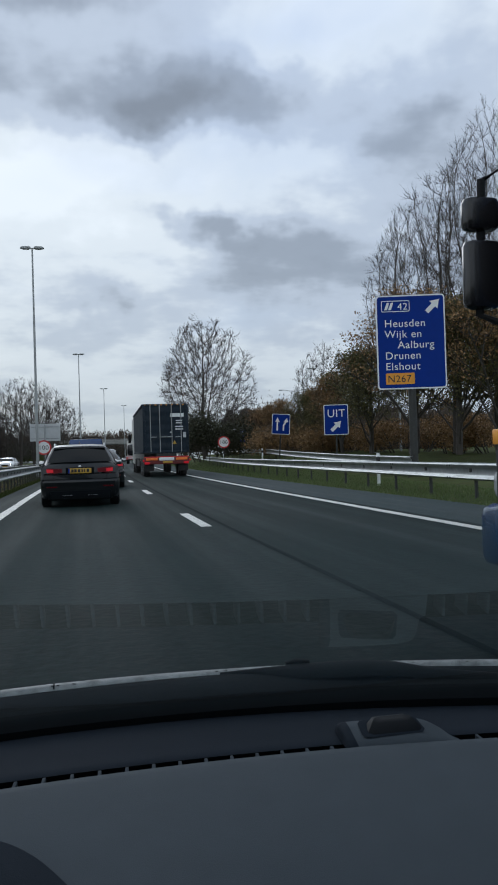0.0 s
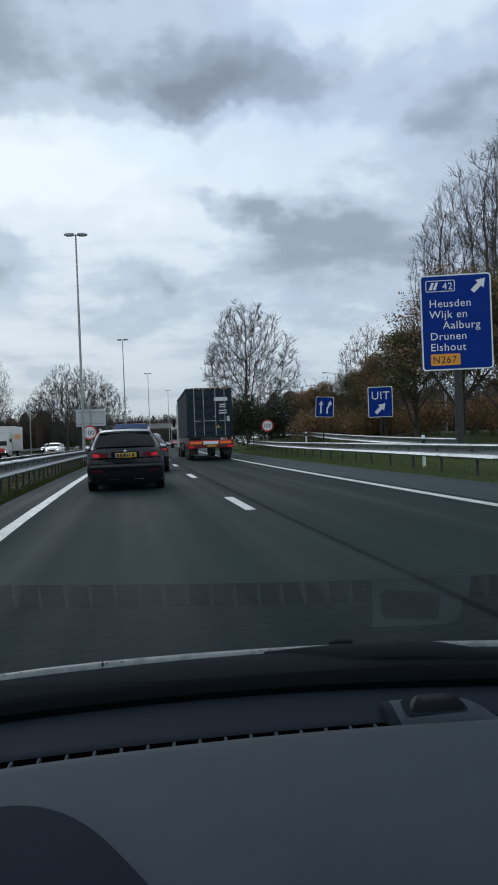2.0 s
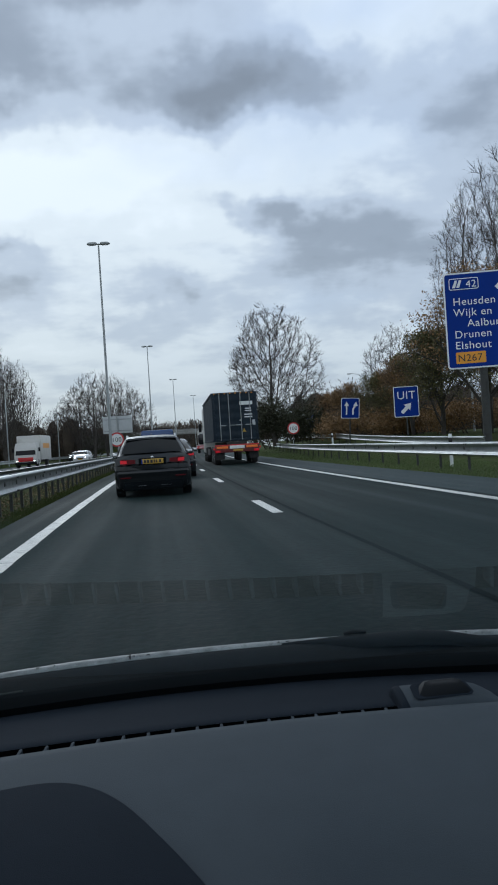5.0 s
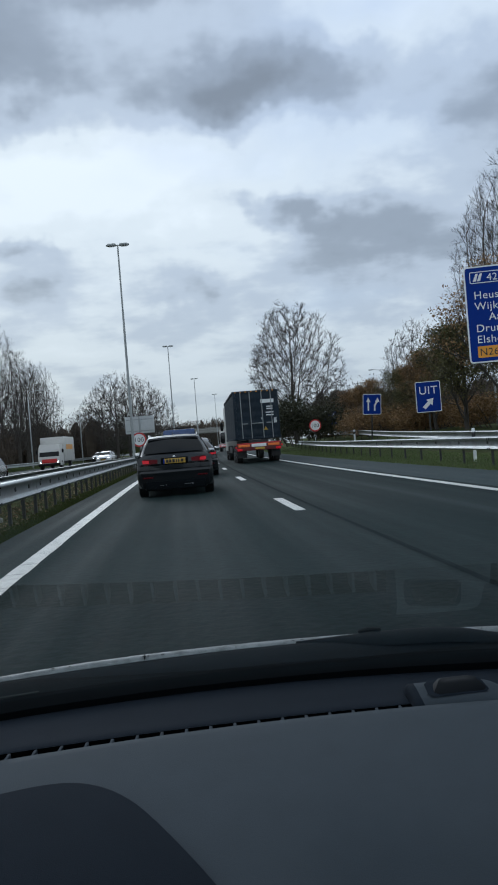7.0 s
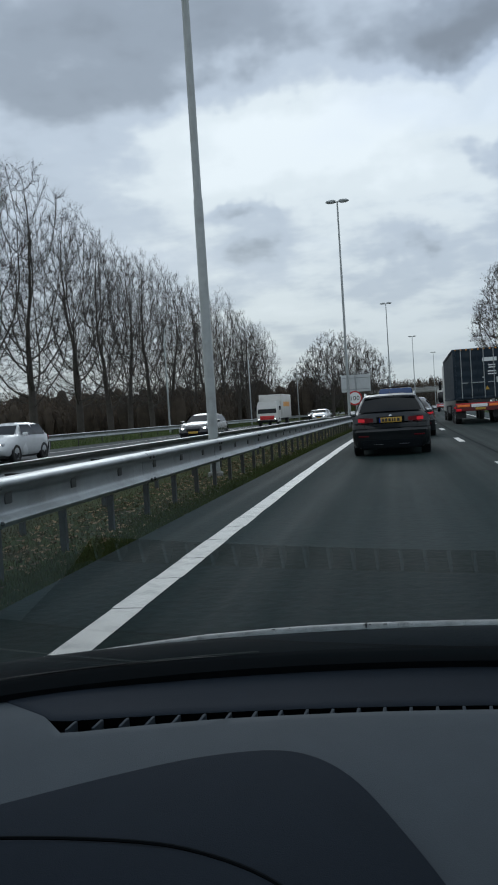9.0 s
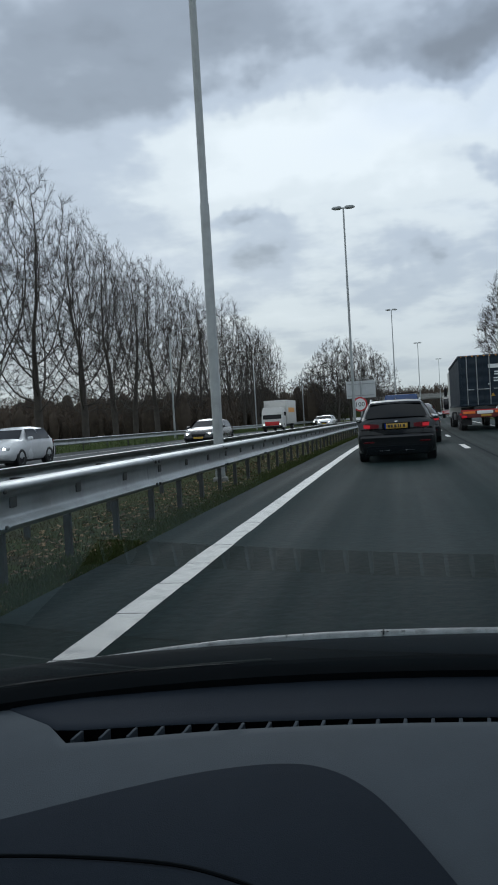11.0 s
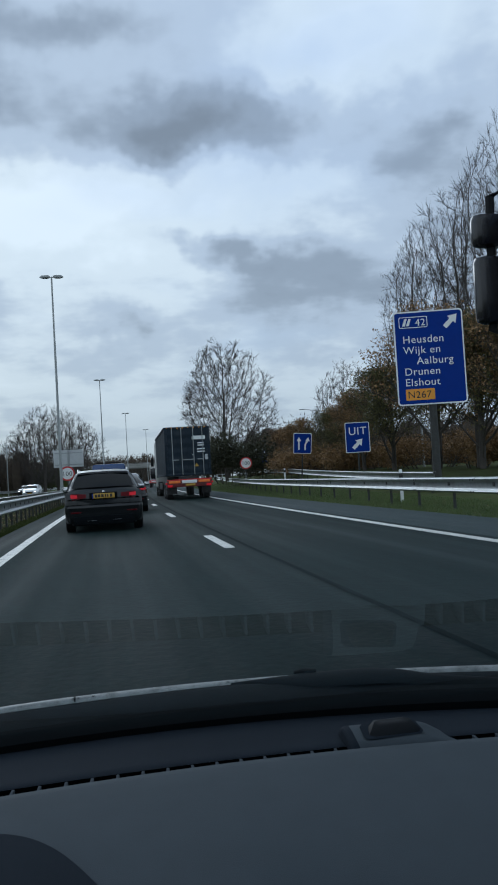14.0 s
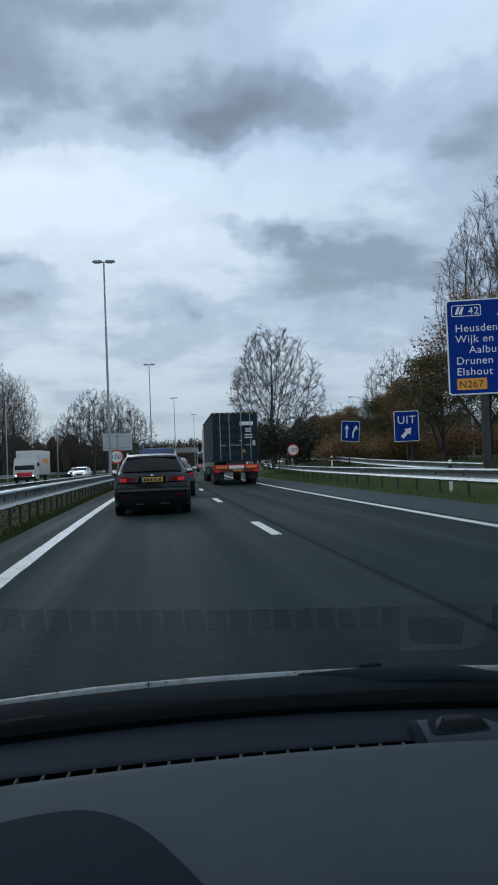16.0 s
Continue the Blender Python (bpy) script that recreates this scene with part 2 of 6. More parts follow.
LITTER = mat("fallen_leaves", (0.07, 0.038, 0.018, 0.29, 0.19, 0.09), 0.8, island=0.85)
ZINC = mat("galvanised_steel", (0.34, 0.36, 0.365), 0.40, metal=0.88, var=0.14, scale=1.2, dirt=(0.20, 0.205, 0.195))
POST = mat("weathered_steel_post", (0.050, 0.052, 0.050), 0.65, metal=0.4, var=0.25, dirt=(0.05, 0.045, 0.035))
MAST = mat("painted_mast_grey", (0.34, 0.36, 0.36), 0.5, var=0.08, scale=1.0, dirt=(0.24, 0.25, 0.24))
BARK = mat("grey_bark", (0.034, 0.030, 0.026, 0.095, 0.083, 0.070), 0.9, scale=1.6, bump=0.6, bscale=12)
TWIG = mat("bare_twigs", (0.024, 0.021, 0.019, 0.066, 0.056, 0.048), 0.9, scale=0.4)
AUTUMN = mat("autumn_leaves", (0.075, 0.048, 0.022, 0.34, 0.195, 0.072), 0.75, island=0.75, scale=0.25)
OLIVE = mat("late_green_leaves", (0.036, 0.042, 0.014, 0.15, 0.13, 0.038), 0.75, island=0.75, scale=0.25)
SPARSE = mat("last_yellow_leaves", (0.08, 0.065, 0.02, 0.20, 0.15, 0.05), 0.75, island=0.8)
WOODS = mat("far_wood_foliage", (0.028, 0.024, 0.019, 0.105, 0.072, 0.046), 0.9, island=0.35, scale=0.03)
THICKET = mat("shaded_thicket", (0.034, 0.030, 0.026, 0.105, 0.085, 0.066), 0.95, scale=0.15, spec=0.05)
HEDGE = mat("dark_hedge_leaves", (0.014, 0.017, 0.009, 0.055, 0.055, 0.024), 0.8, island=0.8)
DASH = mat("soft_dash_plastic", (0.0590, 0.0715, 0.0830), 0.72, var=0.06, scale=3, bump=0.12, bscale=900, spec=0.10)
RIB = mat("vent_rib_plastic", (0.046, 0.057, 0.068), 0.75, var=0.06, scale=3, spec=0.06)
# near-black puts the shade deep inside the vents into the colour
VENT_SHADE = mat("vent_shade_black", (0.0028, 0.0034, 0.004), 0.95, var=0.05, spec=0.01)
# black for real joints and trim, and for strips that stand in for shadow
SEAM_SHADE_BLACK = mat("dark_seam_and_shade", (0.0062, 0.0078, 0.0092), 0.95, spec=0.02, var=0.05)
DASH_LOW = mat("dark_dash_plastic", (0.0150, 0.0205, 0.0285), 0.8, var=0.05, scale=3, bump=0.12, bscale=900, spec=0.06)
# darker copy of the dash plastic: the shelf's shade put into the colour
DASH_SHADE = mat("shaded_upper_dash_plastic", (0.0185, 0.0245, 0.0335), 0.75, var=0.06, scale=3, bump=0.12, bscale=900, spec=0.06)
BLACK = mat("black_plastic", (0.007, 0.0075, 0.0085), 0.7, spec=0.25, var=0.1, scale=4, bump=0.1, bscale=300)
RUBBER = mat("tyre_rubber", (0.018, 0.018, 0.019), 0.8, var=0.15, dirt=(0.05, 0.048, 0.043))
GLOSS_BLACK = mat("glossy_black_plastic", (0.012, 0.012, 0.014), 0.15, var=0.05)
DOME = mat("smoked_sensor_plastic", (0.0075, 0.0095, 0.012), 0.55, var=0.05, spec=0.15)
SILVER_PAINT = mat("silver_bonnet_paint", (0.30, 0.31, 0.31), 0.45, metal=0.05, var=0.20, scale=26, coat=0.2, dirt=(0.09, 0.09, 0.09))
HEADLINER = mat("grey_headliner", (0.33, 0.33, 0.32), 0.9, var=0.05)
DARK_GLASS = mat("tinted_car_glass", (0.005, 0.0065, 0.008), 0.06, var=0.05, spec=0.2)
ALLOY = mat("alloy_rim", (0.35, 0.36, 0.37), 0.35, metal=0.85, var=0.1)
CHROME = mat("chrome", (0.55, 0.56, 0.57), 0.15, metal=1.0, var=0.04)
BRICKY = mat("concrete", (0.27, 0.27, 0.255), 0.85, var=0.12, scale=0.6, bump=0.2, dirt=(0.13, 0.13, 0.12))
PLATE = mat("yellow_plate", (0.44, 0.27, 0.035), 0.45, var=0.04)
INK = mat("black_ink", (0.015, 0.015, 0.016), 0.5, var=0.05)
RED_LAMP = glow("lit_red_lamp", (0.78, 0.02, 0.035), 0.28, 0.30)
RED_DARK = mat("dark_red_lens", (0.085, 0.004, 0.007), 0.35, var=0.08, spec=0.10)
WHITE_LAMP = glow("lit_headlamp", (1.0, 0.97, 0.9), 6.0)
LENS = mat("clear_lens", (0.45, 0.46, 0.47), 0.1, metal=0.3, var=0.05)
SIGN_BLUE = mat("sign_blue", (0.004, 0.030, 0.24), 0.6, spec=0.15, var=0.05, scale=0.8)
SIGN_WHITE = mat("sign_white", (0.78, 0.80, 0.80), 0.4, var=0.04, scale=0.8)
SIGN_BACK = mat("sign_back_aluminium", (0.50, 0.52, 0.53), 0.5, metal=0.3, var=0.06)
SIGN_RED = mat("sign_red", (0.55, 0.03, 0.03), 0.4, var=0.05)
SIGN_ORANGE = mat("sign_orange", (0.75, 0.32, 0.02), 0.4, var=0.05)
WINDSCREEN = clear_glass("windscreen_glass", 2.8, gloss_fade=(1.04, 1.10))
SCUTTLE = mat("scuttle_plastic", (0.0105, 0.0132, 0.0150), 0.8, spec=0.10, var=0.12, scale=5, bump=0.1, bscale=300)


def paint(name, colour, metal=0.35, soil=0.006):
    return mat(name, colour, 0.25, metal=metal, var=0.06, scale=1.2, coat=0.7, spec=0.3, dirt=tuple(c * 0.8 + soil for c in colour))


GREY_PAINT = mat("dark_grey_car_paint", (0.0086, 0.0104, 0.0120), 0.30, var=0.14, scale=1.2, coat=0.40, spec=0.22, dirt=(0.011, 0.013, 0.014))
SILVER_CAR = paint("white_car_paint", (0.60, 0.61, 0.62), 0.1)
BLACK_CAR = paint("black_car_paint", (0.010, 0.0105, 0.012), 0.0)
BLUE_VAN = paint("blue_van_paint", (0.020, 0.050, 0.15), 0.1)
RED_CAR = paint("red_car_paint", (0.28, 0.04, 0.035), 0.2)
TRUCK_BLUE = paint("metallic_blue_truck_paint", (0.012, 0.045, 0.11), 0.15)
BOX_BLUE = mat("trailer_light_blue", (0.045, 0.25, 0.46), 0.42, var=0.05, scale=0.6, dirt=(0.06, 0.23, 0.40))
BOX_WHITE = mat("trailer_off_white", (0.58, 0.57, 0.54), 0.45, var=0.05, scale=0.6, dirt=(0.46, 0.44, 0.40))
BOX_GREY = mat("trailer_charcoal", (0.040, 0.042, 0.046), 0.5, var=0.06)
BOX_NAVY = mat("trailer_royal_blue", (0.020, 0.06, 0.26), 0.45, var=0.05)
CONTAINER = mat("dark_blue_container_steel", (0.012, 0.022, 0.034), 0.6, spec=0.25, var=0.16, scale=0.9, dirt=(0.034, 0.044, 0.052))
CHASSIS = mat("chassis_black", (0.016, 0.016, 0.017), 0.65, var=0.2, dirt=(0.05, 0.046, 0.04))
DARK_RED = mat("dark_red_chassis_paint", (0.13, 0.018, 0.018), 0.5, var=0.15, dirt=(0.05, 0.03, 0.028))
ORANGE_BOARD = mat("orange_reflective_board", (0.85, 0.20, 0.03), 0.4, var=0.08)


# ---- building helpers ----
class Shape:
    """Collects points and faces of one mesh."""

    def __init__(self):
        self.v, self.f = [], []

    def add(self, verts, faces):
        n = len(self.v)
        self.v += [tuple(p) for p in verts]
        self.f += [tuple(i + n for i in q) for q in faces]
        return self

    def quad(self, *pts):
        return self.add(pts, [tuple(range(len(pts)))])

    def box(self, centre, size, r=0.0, turn=0.0):
        bm = bmesh.new()
        bmesh.ops.create_cube(bm, size=1)
        bmesh.ops.scale(bm, vec=size, verts=bm.verts)
        if r:
            bmesh.ops.bevel(bm, geom=list(bm.edges), offset=min(r, min(size) * 0.45), segments=2, profile=0.5, affect="EDGES")
        m = Matrix.Translation(centre) @ Matrix.Rotation(turn, 4, "Z")
        bm.verts.index_update()
        self.add([m @ v.co for v in bm.verts], [[v.index for v in f.verts] for f in bm.faces])
        bm.free()
        return self

    def tube(self, pts, radii, n=8, caps=True):
        pts = [Vector(p) for p in pts]
        if not isinstance(radii, (list, tuple)):
            radii = [radii] * len(pts)
        rings = []
        for i, p in enumerate(pts):
            d = (pts[min(i + 1, len(pts) - 1)] - pts[max(i - 1, 0)]).normalized()
            a = d.orthogonal().normalized() if abs(d.z) > 0.95 else d.cross(Vector((0, 0, 1))).normalized()
            b = d.cross(a)
            rings.append([p + (a * math.cos(2 * math.pi * k / n) + b * math.sin(2 * math.pi * k / n)) * radii[i] for k in range(n)])
        return self.loft(rings, True, caps)

    def loft(self, rings, closed=True, caps=False):
        n = len(rings[0])
        verts = [p for ring in rings for p in ring]
        faces = []
        for i in range(len(rings) - 1):
            for k in range(n if closed else n - 1):
                j = (k + 1) % n
                faces.append((i * n + k, i * n + j, (i + 1) * n + j, (i + 1) * n + k))
        if caps:
            faces.append(tuple(range(n))[::-1])
            faces.append(tuple((len(rings) - 1) * n + k for k in range(n)))
        return self.add(verts, faces)

    def sprig(self, pts, r):
        """A three-sided twig that runs out to a point."""
        rings = []
        for i, p in enumerate(pts[:-1]):
            d = (pts[i + 1] - p).normalized()
            a = d.orthogonal().normalized() * r * (1.0 - 0.3 * i)
            b = d.cross(a)
            rings.append([p + a, p - a * 0.5 + b * 0.87, p - a * 0.5 - b * 0.87])
        n = 3 * len(rings)
        faces = [(3 * i + k, 3 * i + (k + 1) % 3, 3 * i + 3 + (k + 1) % 3, 3 * i + 3 + k) for i in range(len(rings) - 1) for k in range(3)]
        return self.add([p for ring in rings for p in ring] + [pts[-1]], faces + [(n - 3 + k, n - 3 + (k + 1) % 3, n) for k in range(3)])

    def lathe(self, centre, axis, profile, n=20):
        """A turned shape: profile of (radius, height along axis)."""
        axis = Vector(axis).normalized()
        a = axis.orthogonal().normalized()
        b = axis.cross(a)
        c = Vector(centre)
        rings = [[c + axis * h + (a * math.cos(2 * math.pi * k / n) + b * math.sin(2 * math.pi * k / n)) * r for k in range(n)] for r, h in profile]
        return self.loft(rings, True, True)

    def plate(self, outline, y0, y1):
        """A flat upright plate in x and z, from y0 to y1."""
        n = len(outline)
        return self.add([(x, y0, z) for x, z in outline] + [(x, y1, z) for x, z in outline],
                        [tuple(range(n)), tuple(range(2 * n - 1, n - 1, -1))] + [(i, n + i, n + (i + 1) % n, (i + 1) % n) for i in range(n)])

    def mesh(self, name, material, smooth=40):
        me = bpy.data.meshes.new(name)
        me.from_pydata(self.v, [], self.f)
        me.materials.append(material)
        if smooth:
            me.shade_smooth()
            me.set_sharp_from_angle(angle=radians(smooth))
        me.update()
        return me


def part(name, shape, material, parent=None, label="", smooth=40):
    ob = new(name, shape if isinstance(shape, bpy.types.Mesh) else shape.mesh(name, material, smooth))
    ob.parent = parent
    return tagged(ob, label) if label else ob


def thing(name, label, category, group="", kind="", at=None):
    ob = new(name)
    if at is not None:
        ob.matrix_world = at
    return tagged(ob, label, category, group, kind)


def solid(name, shape, material, label, category, kind="", group="", smooth=40):
    return tagged(part(name, shape, material, None, "", smooth), label, category, group, kind)


# ---- the road's line: it bends gently to the right ----
BEND = 1600.0


def on_road(u, s, z=0.0):
    """The place u metres to the right of the car's line and s metres along it."""
    a = s / BEND
    return Vector((BEND - (BEND - u) * math.cos(a), (BEND - u) * math.sin(a), z))


def road_pose(u, s, z=0.0, turn=0.0):
    p = on_road(u, s, z)
    return pose(p.x, p.y, p.z, 0, 0, -math.degrees(s / BEND) + turn)


def stations(s0, s1, step):
    n = max(1, round((s1 - s0) / step))
    return [s0 + (s1 - s0) * i / n for i in range(n + 1)]


def strip(u0, u1, s0, s1, z, thick=0.0, step=8.0):
    sh = Shape()
    rings = []
    for s in stations(s0, s1, step):
        a, b = on_road(u0, s, z), on_road(u1, s, z)
        rings.append([a, b] if not thick else [a, b, b - Vector((0, 0, thick)), a - Vector((0, 0, thick))])
    sh.loft(rings, bool(thick), bool(thick))
    return sh


def road_mesh(name, us, s0, s1, z, thick, material):
    """A carriageway slab with its own coordinates (across, along) for the surface."""
    ss = stations(s0, s1, 6.0)
    verts, faces, uvs = [], [], []
    n = len(us)
    for s in ss:
        verts += [on_road(u, s, z) for u in us]
    for i in range(len(ss) - 1):
        for k in range(n - 1):
            faces.append((i * n + k, i * n + k + 1, (i + 1) * n + k + 1, (i + 1) * n + k))
            uvs += [(us[k], ss[i]), (us[k + 1], ss[i]), (us[k + 1], ss[i + 1]), (us[k], ss[i + 1])]
    base = len(verts)
    for k, side in ((0, 0), (n - 1, 1)):
        for s in ss:
            verts.append(on_road(us[k], s, z - thick))
    m = len(ss)
    for i in range(m - 1):
        faces.append((i * n, (i + 1) * n, base + i + 1, base + i))
        faces.append((i * n + n - 1, base + m + i, base + m + i + 1, (i + 1) * n + n - 1))
        uvs += [(us[0], ss[i])] * 4 + [(us[-1], ss[i])] * 4
    me = bpy.data.meshes.new(name)
    me.from_pydata(verts, [], faces)
    layer_uv = me.uv_layers.new(name="road")
    layer_uv.data.foreach_set("uv", [c for q in uvs for c in q])
    me.materials.append(material)
    me.update()
    return new(name, me)


# ---- ground ----
def rise(u, s):
    """Height of the ground beside the road: a low grass bank to the right, level fields elsewhere."""
    z = -0.07
    if u > 9.0:
        k = min(1.0, (u - 9.0) / 9.0)
        along = min(1.0, max(0.0, (s - 22.0) / 45.0))
        z += (k * k * (3 - 2 * k)) * 1.15 * along
    if u < -21:
        k = min(1.0, (-21 - u) / 8.0)
        z += 0.25 * k
    return z


def make_ground():
    xs = [-2500, -1200, -600, -300, -160, -90, -60] + [-45 + i * 1.5 for i in range(74)] + [75, 100, 150, 260, 500, 1000, 2500]
    ys = [-600, -200, -80] + [-40 + i * 4 for i in range(86)] + [320, 360, 420, 500, 620, 800, 1100, 1600, 2400, 3600]
    verts, faces = [], []
    for y in ys:
        for x in xs:
            u, s = BEND - math.hypot(BEND - x, y), BEND * math.atan2(y, BEND - x)
            z = rise(u, s) if -30 < s < 400 else -0.07
            if not -20.5 < u < 9:
                z += 0.05 * noise.noise(Vector((x * 0.12, y * 0.12, 0))) - 0.03
            verts.append((x, y, z))
    n = len(xs)
    for j in range(len(ys) - 1):
        for i in range(n - 1):
            faces.append((j * n + i, j * n + i + 1, (j + 1) * n + i + 1, (j + 1) * n + i))
    sh = Shape().add(verts, faces)
    return solid("ground", sh, GRASS, "grass and soil verges and flat fields beside the motorway", "ground", "structure", smooth=80)


make_ground()
LEFT, MID, RIGHT = -1.65, 1.86, 5.30
tagged(road_mesh("road", [-2.5, -1.7, 0.0, 1.86, 3.5, 5.3, 5.6], -60, 620, 0.0, 0.12, ASPHALT), "dark damp asphalt motorway carriageway with two lanes", "road", "", "structure")
tagged(road_mesh("pavement", [5.6, 6.4, 7.45], -60, 620, -0.004, 0.11, SHOULDER), "paler grey asphalt hard shoulder along the motorway", "hard shoulder", "", "structure")
tagged(road_mesh("road", [-19.0, -16.5, -12.6, -8.9, -7.9], -60, 620, -0.01, 0.12, WET_ASPHALT), "wet shining asphalt carriageway for the oncoming traffic", "road", "", "structure")
solid("seam", strip(2.12, 2.19, -20, 260, 0.004), SEAM, "black tar seam between the two lanes", "road seam", "structure")


def line_marks():
    edge = thing("edge_line", "solid white painted line along the left lane's edge, cracked across", "road marking", "", "structure")
    rng = random.Random(4)
    s = 0.6
    while s < 34:
        d = rng.uniform(0.45, 1.0)
        part("line_piece", strip(LEFT - 0.10 + rng.uniform(-0.006, 0.006), LEFT + 0.10 + rng.uniform(-0.006, 0.006), s, s + d - 0.014, 0.005, step=2), LINE, edge)
        s += d
    part("line_stretch", strip(LEFT - 0.10, LEFT + 0.10, s, 600, 0.005), LINE, edge)
    part("line_stretch", strip(LEFT - 0.10, LEFT + 0.10, -50, 0.58, 0.005), LINE, edge)
    solid("edge_line", strip(RIGHT - 0.10, RIGHT + 0.10, -50, 600, 0.005), LINE, "solid white painted line between the right lane and the shoulder", "road marking", "structure")
    for u in (-9.0, -16.2):
        solid("edge_line", strip(u - 0.09, u + 0.09, -50, 600, -0.004), LINE, "solid white edge line of the oncoming carriageway", "road marking", "structure")
    for k in range(-3, 34):
        s = 12.6 + 11.7 * k
        tagged(part("lane_dash", strip(MID - 0.085, MID + 0.085, s, s + 3.0, 0.005, step=1.5), LINE), "white painted dash between the two lanes", "road marking", "lane dashes", "structure")
        s = 8.0 + 11.7 * k
        tagged(part("lane_dash", strip(-12.68, -12.52, s, s + 3.0, -0.004, step=1.5), LINE), "white painted dash on the oncoming carriageway", "road marking", "oncoming lane dashes", "structure")


line_marks()


# ---- guard rails ----
def beam_shape(u, s0, s1, side, lift=0.0, step=4.0, follow=None, proud=0.0):
    """A steel W-beam: folded sheet with two ribs that stand out to the given side (+1: to the right)."""
    fold = [(0, 0.385), (0.045, 0.388), (0.073, 0.402), (0.080, 0.430), (0.060, 0.456), (0.022, 0.475), (0.008, 0.505), (0.006, 0.610), (0.016, 0.652), (0.050, 0.676), (0.080, 0.696), (0.088, 0.716), (0.078, 0.740), (0.045, 0.758), (-0.025, 0.765), (-0.095, 0.760)]
    fold = [(d + proud, z + proud * (0.6 if z > 0.56 else -0.6)) for d, z in fold]
    loop = fold + [(d - 0.012, z + (0.008 if i == 0 else 0)) for i, (d, z) in reversed(list(enumerate(fold)))]
    rings = []
    for s in stations(s0, s1, step):
        uu = follow(s) if follow else u
        zz = lift(s) if callable(lift) else lift
        rings.append([on_road(uu + side * d, s, z + zz) for d, z in loop])
    return Shape().loft(rings, True, True)


def post_mesh():
    return Shape().add(*channel(0.062, 0.055, 0.010, -0.25, 0.62)).mesh("post", POST)


def channel(depth, flange, t, z0, z1):
    plan = [(-depth / 2, 0), (depth / 2, 0), (depth / 2, flange), (depth / 2 - t, flange), (depth / 2 - t, t), (-depth / 2 + t, t), (-depth / 2 + t, flange), (-depth / 2, flange)]
    n = len(plan)
    return [(x, y, z0) for x, y in plan] + [(x, y, z1) for x, y in plan], [tuple(range(n))[::-1], tuple(range(n, 2 * n))] + [(i, (i + 1) % n, n + (i + 1) % n, n + i) for i in range(n)]


POST_MESH = post_mesh()
SPACER = Shape().box((0, 0, 0), (0.16, 0.12, 0.09), 0.01).mesh("spacer", POST)


BOLT = Shape().lathe((0, 0, 0), (1, 0, 0), [(0.018, -0.01), (0.018, 0.006), (0.012, 0.012)], 8).mesh("bolt", POST)


def guard_rail(label, u, s0, s1, side, pitch, lift=0.0, follow=None, spacers=True, near=120.0):
    rail = thing("guard_rail", label, "guard rail", "guard rails", "structure")
    part("beam", beam_shape(u, s0, min(s1, near), side, lift, 4.0, follow), ZINC, rail, smooth=50)
    if s1 > near:
        part("beam", beam_shape(u, near, s1, side, lift, 10.0, follow), ZINC, rail, smooth=50)
    s = 1.5
    while s < min(46, s1) and spacers:
        # overlaps of the beam lengths, with their bolts
        if s > s0:
            lap = part("splice", beam_shape(u, s, s + 0.30, side, lift, 0.3, follow, 0.005), ZINC, rail, smooth=50)
            for z, ds in ((0.430, 0.08), (0.430, 0.22), (0.700, 0.08), (0.700, 0.22)):
                zz = lift(s) if callable(lift) else lift
                if s < 24:
                    part("bolt", BOLT, None, lap).matrix_world = Matrix.Translation(on_road((follow(s) if follow else u) + side * 0.094, s + ds, z + zz))
        s += 4.0
    s = s0 + 0.7
    while s < s1:
        uu = follow(s) if follow else u
        zz = lift(s) if callable(lift) else lift
        post = part("post", POST_MESH, None, rail)
        post.matrix_world = road_pose(uu - side * 0.13, s, zz)
        if spacers and s < 50:
            sp = part("spacer", SPACER, None, rail)
            sp.matrix_world = road_pose(uu - side * 0.06, s, zz + 0.60)
        s += pitch if s < 70 else pitch * 2
    return rail


def right_line(s):
    return 8.0 + 0.038 * max(0.0, s - 8.0)


def bank_line(s):
    return 12.4 + 0.045 * (s - 30)


guard_rail("galvanised steel guard rail on short posts along the median", -3.02, -8, 420, 1, 1.33)
guard_rail("galvanised steel guard rail on the far side of the median", -4.35, -8, 420, -1, 2.66)
guard_rail("galvanised steel guard rail behind the hard shoulder's grass verge", 0, -8, 300, -1, 2.66, lambda s: max(0.0, rise(right_line(s), s) + 0.05), right_line)
guard_rail("steel guard rail beyond the oncoming carriageway", -20.2, -8, 380, 1, 4.0, spacers=False)
guard_rail("steel guard rail on top of the grass bank by the slip road", 0, 30, 150, -1, 4.0, lambda s: rise(bank_line(s), s) + 0.05, bank_line, spacers=False)


# ---- grass and fallen leaves ----
def scatter(name, label, material, count, place, size, seed, upright):
    rng = random.Random(seed)
    sh = Shape()
    for _ in range(count):
        p = place(rng)
        a = rng.uniform(0, 2 * math.pi)
        h = size * rng.uniform(0.5, 1.4)
        if upright:
            w = h * 0.11
            d = Vector((math.cos(a) * w, math.sin(a) * w, 0))
            lean = Vector((rng.uniform(-0.5, 0.5) * h, rng.uniform(-0.5, 0.5) * h, h))
            sh.add([p - d, p + d, p + lean], [(0, 1, 2)])
        else:
            d, e = Vector((math.cos(a), math.sin(a), rng.uniform(-0.4, 0.4))) * h, Vector((-math.sin(a), math.cos(a), rng.uniform(-0.4, 0.4))) * h * 0.6
            sh.add([p - d, p - e * 0.9, p + d, p + e], [(0, 1, 2, 3)])
    return solid(name, sh, material, label, "ground cover", "stuff", smooth=0)


def near_first(rng, s0, s1):
    return s0 + (s1 - s0) * rng.random() ** 2.2


